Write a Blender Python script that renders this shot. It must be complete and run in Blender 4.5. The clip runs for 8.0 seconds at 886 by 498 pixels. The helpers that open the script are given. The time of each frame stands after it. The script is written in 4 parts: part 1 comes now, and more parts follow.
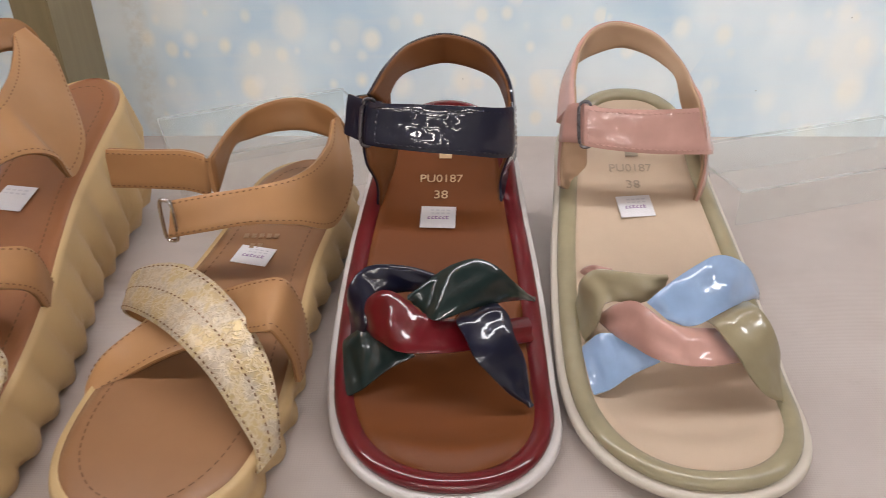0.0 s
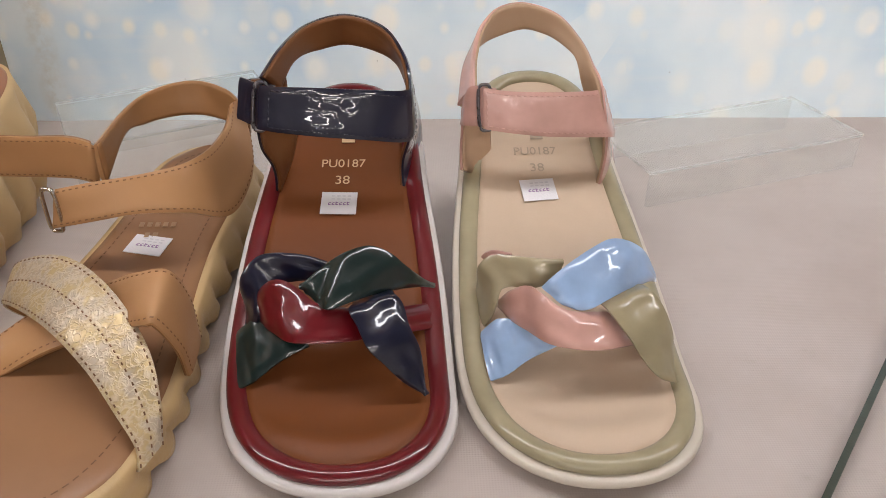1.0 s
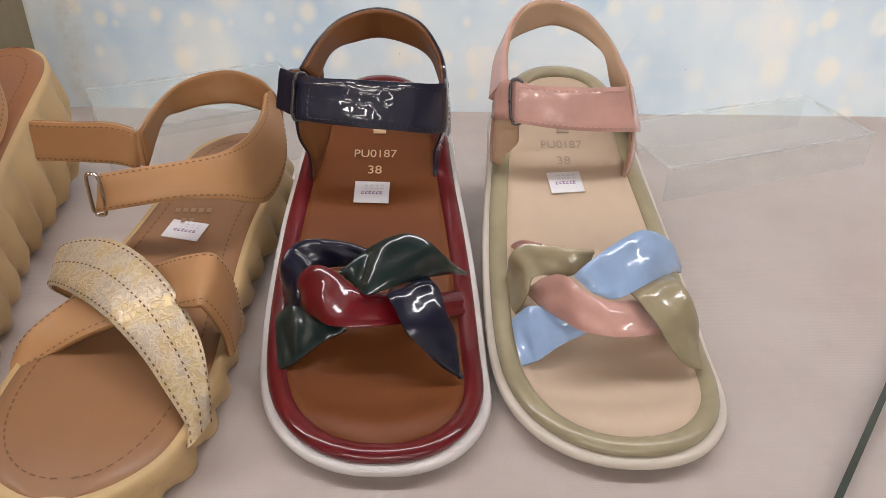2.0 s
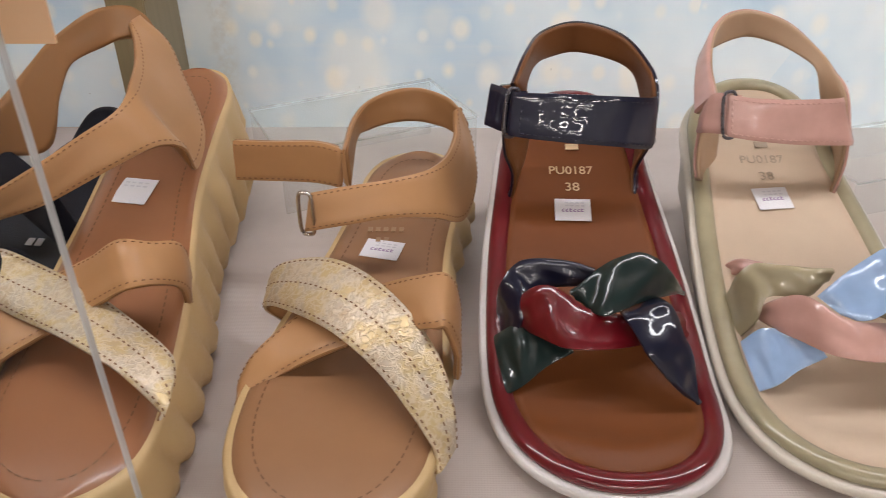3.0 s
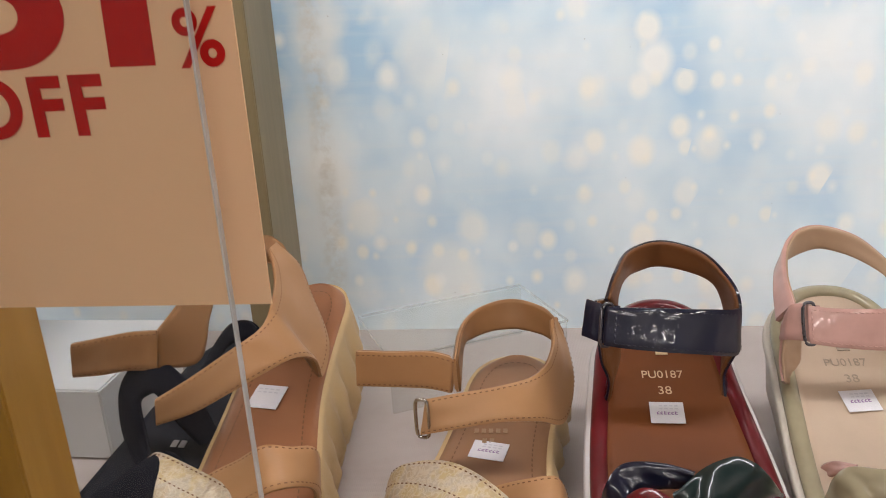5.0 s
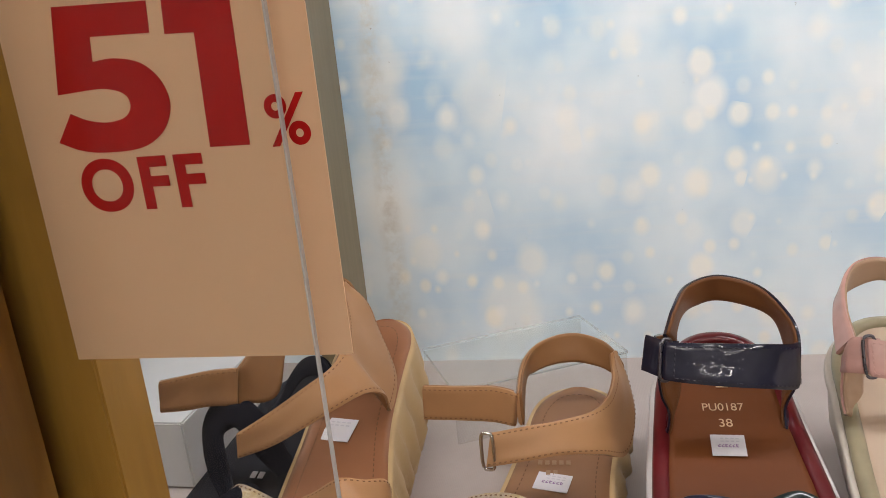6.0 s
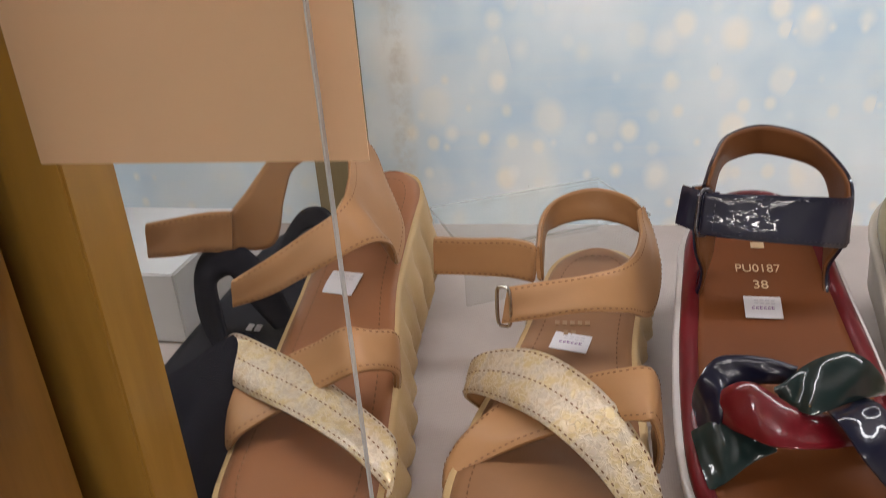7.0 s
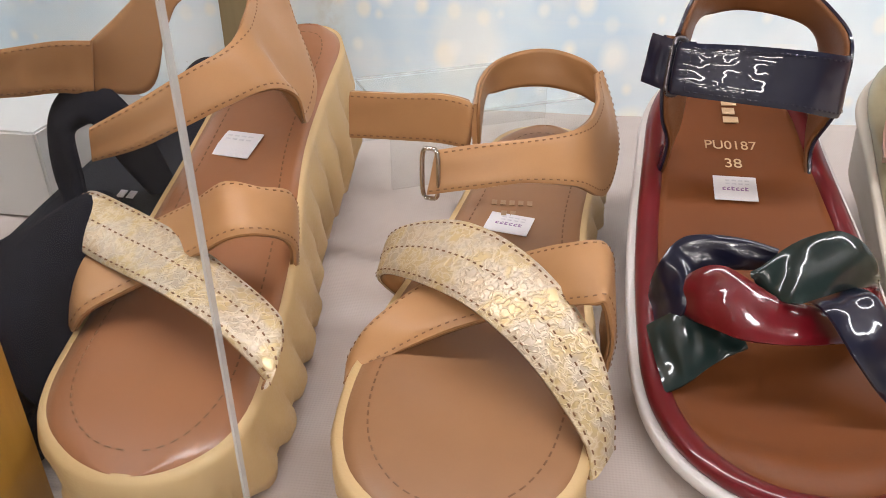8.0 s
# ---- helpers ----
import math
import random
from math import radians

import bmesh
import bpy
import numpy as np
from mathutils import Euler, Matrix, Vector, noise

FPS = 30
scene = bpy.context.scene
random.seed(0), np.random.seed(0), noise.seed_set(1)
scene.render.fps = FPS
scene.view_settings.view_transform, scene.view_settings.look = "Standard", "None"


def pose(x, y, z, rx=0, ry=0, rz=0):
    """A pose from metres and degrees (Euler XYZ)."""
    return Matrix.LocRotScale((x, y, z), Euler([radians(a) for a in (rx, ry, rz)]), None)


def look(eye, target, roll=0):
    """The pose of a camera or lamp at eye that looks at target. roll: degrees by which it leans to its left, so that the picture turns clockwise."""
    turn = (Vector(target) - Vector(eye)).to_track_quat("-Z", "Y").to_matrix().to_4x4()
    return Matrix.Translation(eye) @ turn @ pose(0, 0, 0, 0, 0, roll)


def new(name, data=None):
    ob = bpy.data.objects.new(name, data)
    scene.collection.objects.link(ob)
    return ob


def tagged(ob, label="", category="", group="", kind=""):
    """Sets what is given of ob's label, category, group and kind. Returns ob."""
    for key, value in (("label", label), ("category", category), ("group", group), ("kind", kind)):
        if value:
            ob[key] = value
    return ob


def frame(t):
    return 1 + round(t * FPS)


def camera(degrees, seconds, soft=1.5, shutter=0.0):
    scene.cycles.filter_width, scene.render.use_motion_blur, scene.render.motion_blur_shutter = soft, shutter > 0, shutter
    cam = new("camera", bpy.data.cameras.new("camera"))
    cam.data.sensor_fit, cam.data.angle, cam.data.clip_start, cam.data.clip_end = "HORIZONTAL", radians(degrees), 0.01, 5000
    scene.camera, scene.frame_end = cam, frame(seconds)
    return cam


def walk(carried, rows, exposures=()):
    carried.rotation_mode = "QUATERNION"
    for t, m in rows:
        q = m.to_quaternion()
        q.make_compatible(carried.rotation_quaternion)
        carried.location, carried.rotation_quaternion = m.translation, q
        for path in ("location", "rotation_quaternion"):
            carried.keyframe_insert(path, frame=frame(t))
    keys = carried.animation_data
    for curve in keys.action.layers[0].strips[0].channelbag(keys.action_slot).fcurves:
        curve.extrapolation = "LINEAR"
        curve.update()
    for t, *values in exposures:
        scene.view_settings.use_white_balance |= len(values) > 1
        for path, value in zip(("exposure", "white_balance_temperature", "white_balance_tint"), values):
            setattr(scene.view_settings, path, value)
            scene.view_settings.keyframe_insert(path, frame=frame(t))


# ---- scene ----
cam = camera(58.1, 8.0, soft=0.6, shutter=0.2)
PATH = [
    (0, (-0.0179, 0.0240, 0.2587), (-0.0856, 1.8369, -0.8536), -0.78),
    (0.5, (0.0049, 0.0348, 0.2532), (0.0428, 1.8498, -0.8572), 0.38),
    (1, (0.0069, 0.0306, 0.2570), (0.0729, 1.8179, -0.8962), 0.62),
    (1.2, (-0.0039, 0.0292, 0.2605), (0.0986, 1.8055, -0.9105), 1.45),
    (2.3, (-0.0193, 0.0186, 0.2624), (0.0502, 1.7952, -0.9069), 1.66),
    (2.5, (-0.0333, 0.0235, 0.2678), (0.0205, 1.7895, -0.9182), 1.25),
    (3, (-0.0928, 0.0305, 0.2547), (-0.1356, 1.8340, -0.8740), -0.49),
    (3.5, (-0.1105, 0.0347, 0.2507), (-0.1902, 1.8402, -0.8728), -0.99),
    (4, (-0.1149, 0.0357, 0.2491), (-0.2065, 1.8508, -0.8578), -1.15),
    (4.5, (-0.1100, 0.0193, 0.2720), (-0.2311, 1.9028, -0.7110), -1.67),
    (5, (-0.1088, -0.0045, 0.2872), (-0.3333, 1.9971, -0.3998), -3.32),
    (5.2, (-0.1074, -0.0104, 0.2989), (-0.3833, 1.9845, -0.3886), -4.03),
    (6.3, (-0.1093, -0.0215, 0.3039), (-0.5023, 1.9877, -0.2838), -6.04),
    (6.5, (-0.1084, -0.0184, 0.2971), (-0.5140, 1.9906, -0.2755), -6.27),
    (6.7, (-0.1133, -0.0102, 0.2919), (-0.5255, 1.9627, -0.3973), -5.65),
    (6.9, (-0.1239, 0.0030, 0.2744), (-0.5067, 1.9248, -0.5606), -4.71),
    (7, (-0.1275, 0.0088, 0.2668), (-0.4922, 1.9024, -0.6329), -4.15),
    (7.2, (-0.1299, 0.0305, 0.2353), (-0.4729, 1.9051, -0.7159), -3.15),
    (7.5, (-0.1331, 0.0510, 0.2083), (-0.4104, 1.9002, -0.8074), -1.44),
    (8, (-0.1263, 0.0609, 0.2071), (-0.3361, 1.8878, -0.8640), -0.00),
]
walk(cam, [(t, look(eye, target, roll)) for t, eye, target, roll in PATH],
     [(0.0, -0.10), (3.0, -0.06), (4.0, 0.04), (5.0, -0.16), (6.5, -0.22), (7.0, -0.22), (7.5, 0.08), (8.0, 0.32)])

# ---- world, lights ----
world = bpy.data.worlds.new("shop_air")
scene.world = world
world.use_nodes = True
world.node_tree.nodes["Background"].inputs[0].default_value = (0.9, 0.93, 1.0, 1)
world.node_tree.nodes["Background"].inputs[1].default_value = 0.05
LAMP = 62.0
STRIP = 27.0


# ---- materials ----
class Mat:
    """A small wrapper round a node material."""

    def __init__(self, name, base, rough=0.5, metal=0.0, coat=0.0, spec=0.5):
        self.m = bpy.data.materials.new(name)
        self.m.use_nodes = True
        self.t = self.m.node_tree
        self.b = self.t.nodes["Principled BSDF"]
        self.b.inputs["Base Color"].default_value = (*base, 1)
        self.b.inputs["Roughness"].default_value = rough
        self.b.inputs["Metallic"].default_value = metal
        self.b.inputs["Coat Weight"].default_value = coat
        self.b.inputs["Coat Roughness"].default_value = 0.06
        self.b.inputs["Specular IOR Level"].default_value = spec
        self.co = self.t.nodes.new("ShaderNodeTexCoord").outputs["Object"]
        self.normal = None

    def node(self, kind, **inputs):
        n = self.t.nodes.new(kind)
        for key, value in inputs.items():
            self.put(n, key.replace("_", " "), value)
        return n

    def put(self, n, key, value):
        if isinstance(value, bpy.types.NodeSocket):
            self.t.links.new(value, n.inputs[key])
        else:
            n.inputs[key].default_value = value

    def noise(self, scale, detail=3.0, rough=0.55, co=None):
        n = self.node("ShaderNodeTexNoise", Scale=scale, Detail=detail, Roughness=rough)
        self.t.links.new(co or self.co, n.inputs["Vector"])
        return n.outputs["Fac"]

    def ramp(self, fac, *stops):
        n = self.t.nodes.new("ShaderNodeValToRGB")
        self.t.links.new(fac, n.inputs[0])
        els = n.color_ramp.elements
        while len(els) < len(stops):
            els.new(0.5)
        for e, (p, c) in zip(els, stops):
            e.position, e.color = p, (*c, 1) if len(c) == 3 else c
        return n.outputs[0]

    def grey(self, fac, p0, v0, p1, v1):
        return self.ramp(fac, (p0, (v0, v0, v0)), (p1, (v1, v1, v1)))

    def mix(self, fac, a, b, blend="MIX"):
        n = self.t.nodes.new("ShaderNodeMix")
        n.data_type, n.blend_type = "RGBA", blend
        for sock, value in ((n.inputs[0], fac), (n.inputs[6], a), (n.inputs[7], b)):
            if isinstance(value, bpy.types.NodeSocket):
                self.t.links.new(value, sock)
            else:
                sock.default_value = value if isinstance(value, float) else (*value, 1)
        return n.outputs[2]

    def maths(self, op, a, b=0.0, clamp=False):
        n = self.t.nodes.new("ShaderNodeMath")
        n.operation, n.use_clamp = op, clamp
        for sock, value in ((n.inputs[0], a), (n.inputs[1], b)):
            if isinstance(value, bpy.types.NodeSocket):
                self.t.links.new(value, sock)
            else:
                sock.default_value = value
        return n.outputs[0]

    def bump(self, height, distance, strength=1.0, coat=True):
        n = self.node("ShaderNodeBump", Height=height, Distance=distance, Strength=strength)
        if self.normal:
            self.t.links.new(self.normal, n.inputs["Normal"])
        self.normal = n.outputs[0]
        self.t.links.new(self.normal, self.b.inputs["Normal"])
        if coat:
            self.t.links.new(self.normal, self.b.inputs["Coat Normal"])

    def set(self, key, value):
        self.put(self.b, key, value)
        return self


def mottled(name, base, rough, spread=0.16, scale=60.0, grain=900.0, depth=0.0002, **more):
    """A surface with a broad and a fine variation of tone and a fine relief."""
    k = Mat(name, base, rough, **more)
    broad, fine = k.noise(scale, 4), k.noise(grain, 3)
    low, high = [tuple(c * f for c in base) for f in (1 - spread, 1 + spread)]
    tone = k.ramp(broad, (0.3, low), (0.7, high))
    tone = k.mix(0.35, tone, k.mix(fine, low, high))
    k.set("Base Color", tone)
    k.set("Roughness", k.grey(fine, 0.3, rough * 0.85, 0.7, min(1, rough * 1.15)))
    k.bump(fine, depth)
    return k


def leather(name, base, rough=0.42, gloss=0.05, spec=0.25):
    k = mottled(name, base, rough, 0.08, 30, 1500, 0.00002, coat=gloss, spec=spec)
    k.b.inputs["Coat Roughness"].default_value = 0.16
    v = k.node("ShaderNodeTexVoronoi", Scale=1300.0)
    k.t.links.new(k.co, v.inputs["Vector"])
    k.bump(v.outputs["Distance"], 0.00003, 0.1)
    k.bump(k.noise(38, 2), 0.0008, 0.4)
    return k.m


def patent(name, base, grain=60.0, wrinkle=0.0030, gloss=0.85, rough=0.025):
    k = Mat(name, base, 0.34, coat=gloss, spec=0.25)
    k.b.inputs["Coat Roughness"].default_value = rough
    k.set("Base Color", k.ramp(k.noise(35, 4), (0.3, tuple(c * 0.82 for c in base)), (0.7, tuple(min(1, c * 1.14) for c in base))))
    k.bump(k.noise(grain, 1.2, 0.4), wrinkle, 0.6)
    k.bump(k.noise(160, 1), 0.0001, 0.5)
    return k.m


def gold_foil():
    """Gilt leather: raised squiggles coloured lighter as glints, and a faint play of colour."""
    k = Mat("gold_foil", (0.8, 0.62, 0.34), 0.36, 0.34)
    bent = k.t.nodes.new("ShaderNodeVectorMath")
    bent.operation = "MULTIPLY_ADD"
    w = k.node("ShaderNodeTexNoise", Scale=200.0, Detail=2.0)
    k.t.links.new(k.co, w.inputs["Vector"])
    k.t.links.new(w.outputs["Color"], bent.inputs[0])
    bent.inputs[1].default_value = (0.006, 0.006, 0.006)
    k.t.links.new(k.co, bent.inputs[2])
    lines = []
    for scale in (210.0, 330.0):
        fac = k.noise(scale, 1.0, 0.4, bent.outputs[0])
        lines.append(k.grey(k.maths("ABSOLUTE", k.maths("SUBTRACT", fac, 0.5)), 0.0, 1.0, 0.07, 0.0))
    ridge = k.maths("MAXIMUM", lines[0], lines[1])
    hue = k.ramp(k.noise(75, 2), (0.3, (0.43, 0.325, 0.20)), (0.44, (0.48, 0.36, 0.18)), (0.56, (0.42, 0.35, 0.27)), (0.7, (0.44, 0.33, 0.21)))
    # glints along the ridges are put into the base colour
    k.set("Base Color", k.mix(k.maths("MULTIPLY", ridge, 0.55), hue, (0.60, 0.50, 0.37)))
    k.set("Roughness", k.grey(k.noise(300, 2), 0.3, 0.28, 0.7, 0.42))
    k.bump(ridge, 0.0003, 0.45)
    k.bump(k.noise(110, 2), 0.0007, 0.5)
    return k.m


def linen():
    """Off-white cloth over the shelf board, with a fine weave and faint stains."""
    k = Mat("shelf_cloth", (0.62, 0.56, 0.52), 0.85)
    waves = []
    for axis in ("X", "Y"):
        n = k.node("ShaderNodeTexWave", Scale=260.0, Distortion=1.2, Detail=2.0)
        n.bands_direction = axis
        k.put(n, "Detail Scale", 3.0)
        k.t.links.new(k.co, n.inputs["Vector"])
        waves.append(n.outputs["Fac"])
    weave = k.maths("MULTIPLY", k.maths("ADD", waves[0], waves[1]), 0.5)
    stain = k.ramp(k.noise(9, 5, 0.6), (0.32, (0.44, 0.37, 0.335)), (0.62, (0.53, 0.465, 0.43)))
    tone = k.mix(k.grey(weave, 0.2, 0.15, 0.8, 0.45), k.mix(0.5, stain, (0.40, 0.345, 0.315)), stain)
    tone = k.mix(k.grey(k.noise(38, 6, 0.7), 0.62, 0.0, 0.72, 0.22), tone, (0.32, 0.275, 0.24))
    k.set("Base Color", tone)
    k.bump(weave, 0.00015, 0.5)
    k.bump(k.noise(14, 3), 0.002, 0.4)
    return k.m


def bokeh_print():
    """A pale blue printed panel with soft cream discs, wiped streaks and a dirty seam."""
    k = Mat("bokeh_print", (0.5, 0.62, 0.7), 0.42, coat=0.1)
    k.b.inputs["Coat Roughness"].default_value = 0.3
    sep = k.t.nodes.new("ShaderNodeSeparateXYZ")
    k.t.links.new(k.co, sep.inputs[0])
    flat = k.t.nodes.new("ShaderNodeCombineXYZ")
    k.t.links.new(sep.outputs[0], flat.inputs[0])
    k.t.links.new(k.maths("MULTIPLY", sep.outputs[2], 0.82), flat.inputs[1])
    sky = k.ramp(k.noise(9, 3, 0.5, flat.outputs[0]), (0.34, (0.84, 0.90, 0.92)), (0.48, (0.64, 0.78, 0.86)), (0.62, (0.37, 0.58, 0.76)))
    up = k.grey(sep.outputs[2], 0.02, 0.0, 0.26, 1.0)
    sky = k.mix(k.maths("MULTIPLY", k.maths("SUBTRACT", 1.0, up), 0.55), sky, (0.82, 0.89, 0.92))
    for i, (scale, size, strength) in enumerate(((13.0, 0.38, 0.50), (21.0, 0.36, 0.75), (30.0, 0.34, 0.75), (46.0, 0.30, 0.6))):
        moved = k.t.nodes.new("ShaderNodeVectorMath")
        moved.operation = "ADD"
        k.t.links.new(flat.outputs[0], moved.inputs[0])
        moved.inputs[1].default_value = (0.37 * i, 0.71 * i, 0)
        v = k.node("ShaderNodeTexVoronoi", Scale=scale, Randomness=0.75)
        v.voronoi_dimensions = "2D"
        k.t.links.new(moved.outputs[0], v.inputs["Vector"])
        pick = k.t.nodes.new("ShaderNodeSeparateXYZ")
        k.t.links.new(v.outputs["Color"], pick.inputs[0])
        radius = k.maths("ADD", k.maths("MULTIPLY", pick.outputs[0], size * 0.6), size * 0.45)
        edge = k.maths("MULTIPLY", k.maths("SUBTRACT", radius, v.outputs["Distance"]), 6.0, True)
        soft = k.maths("MULTIPLY", edge, k.grey(pick.outputs[1], 0.22, 0.0, 0.75, strength))
        soft = k.maths("MULTIPLY", soft, k.grey(k.noise(5, 2, 0.5, moved.outputs[0]), 0.34, 0.25, 0.54, 1.0))
        tint = k.mix(pick.outputs[2], (0.95, 0.90, 0.78), (0.92, 0.93, 0.90))
        sky = k.mix(soft, sky, tint)
    seam = k.maths("ABSOLUTE", k.maths("ADD", sep.outputs[0], 0.272))
    line = k.maths("MULTIPLY", k.grey(seam, 0.002, 1.0, 0.012, 0.0), k.grey(k.noise(60, 5, 0.7), 0.4, 0.0, 0.62, 0.55))
    sky = k.mix(line, sky, (0.42, 0.36, 0.26))
    pale = k.maths("MULTIPLY", k.grey(seam, 0.006, 0.7, 0.03, 0.0), 0.5)
    sky = k.mix(pale, sky, (0.74, 0.74, 0.68))
    specks = k.grey(k.noise(150, 2, 0.4), 0.79, 0.0, 0.82, 0.7)
    sky = k.mix(specks, sky, (0.22, 0.20, 0.17))
    streak = k.node("ShaderNodeTexNoise", Scale=1.0, Detail=4.0)
    wide = k.t.nodes.new("ShaderNodeMapping")
    wide.inputs["Scale"].default_value = (14, 14, 160)
    k.t.links.new(k.co, wide.inputs[0])
    k.t.links.new(wide.outputs[0], streak.inputs["Vector"])
    sky = k.mix(k.grey(streak.outputs["Fac"], 0.5, 0.0, 0.75, 0.22), sky, (0.80, 0.82, 0.82))
    k.set("Base Color", sky)
    k.set("Roughness", k.grey(streak.outputs["Fac"], 0.3, 0.35, 0.7, 0.55))
    k.bump(k.noise(30, 3), 0.0006, 0.5)
    return k.m


def wood(name, dark, light, rough=0.45):
    k = Mat(name, light, rough, coat=0.15)
    wide = k.t.nodes.new("ShaderNodeMapping")
    wide.inputs["Scale"].default_value = (60, 60, 5)
    k.t.links.new(k.co, wide.inputs[0])
    grain = k.noise(2.0, 6, 0.6, wide.outputs[0])
    k.set("Base Color", k.mix(0.3, k.ramp(grain, (0.3, dark), (0.7, light)), k.ramp(k.noise(6, 3), (0.3, dark), (0.7, light))))
    k.bump(grain, 0.0003, 0.5)
    return k.m


def clear(name, film, gloss, tint=(0.975, 0.985, 0.98)):
    """A thin clear sheet: it lets light straight through, with a faint haze and a Fresnel gloss."""
    k = Mat(name, (0.85, 0.86, 0.86), 0.5)
    t, out = k.t, k.t.nodes["Material Output"]
    see = t.nodes.new("ShaderNodeBsdfTransparent")
    see.inputs[0].default_value = (*tint, 1)
    haze = t.nodes.new("ShaderNodeMixShader")
    spots = k.grey(k.noise(55, 5, 0.7), 0.35, 0.6, 0.75, 1.6) if film < 0.2 else k.grey(k.noise(12, 2), 0.3, 0.9, 0.7, 1.1)
    t.links.new(k.maths("MULTIPLY", spots, film), haze.inputs[0])
    t.links.new(see.outputs[0], haze.inputs[1])
    t.links.new(k.b.outputs[0], haze.inputs[2])
    shine = t.nodes.new("ShaderNodeBsdfGlossy")
    shine.inputs["Roughness"].default_value = gloss
    rim = t.nodes.new("ShaderNodeLayerWeight")
    grazing = k.maths("ADD", k.maths("MULTIPLY", k.maths("POWER", rim.outputs["Facing"], 5.0), 0.45), 0.012)
    both = t.nodes.new("ShaderNodeMixShader")
    t.links.new(grazing, both.inputs[0])
    t.links.new(haze.outputs[0], both.inputs[1])
    t.links.new(shine.outputs[0], both.inputs[2])
    t.links.new(both.outputs[0], out.inputs["Surface"])
    return k.m


def thin_card():
    """Cream card that lets a share of the light behind it through."""
    k = mottled("cream_card", (0.82, 0.585, 0.37), 0.6, 0.02, 12, 500, 0.00005)
    through_it = k.t.nodes.new("ShaderNodeBsdfTranslucent")
    through_it.inputs[0].default_value = (0.82, 0.56, 0.33, 1)
    both = k.t.nodes.new("ShaderNodeMixShader")
    both.inputs[0].default_value = 0.35
    k.t.links.new(k.b.outputs[0], both.inputs[1])
    k.t.links.new(through_it.outputs[0], both.inputs[2])
    k.t.links.new(both.outputs[0], k.t.nodes["Material Output"].inputs["Surface"])
    return k.m


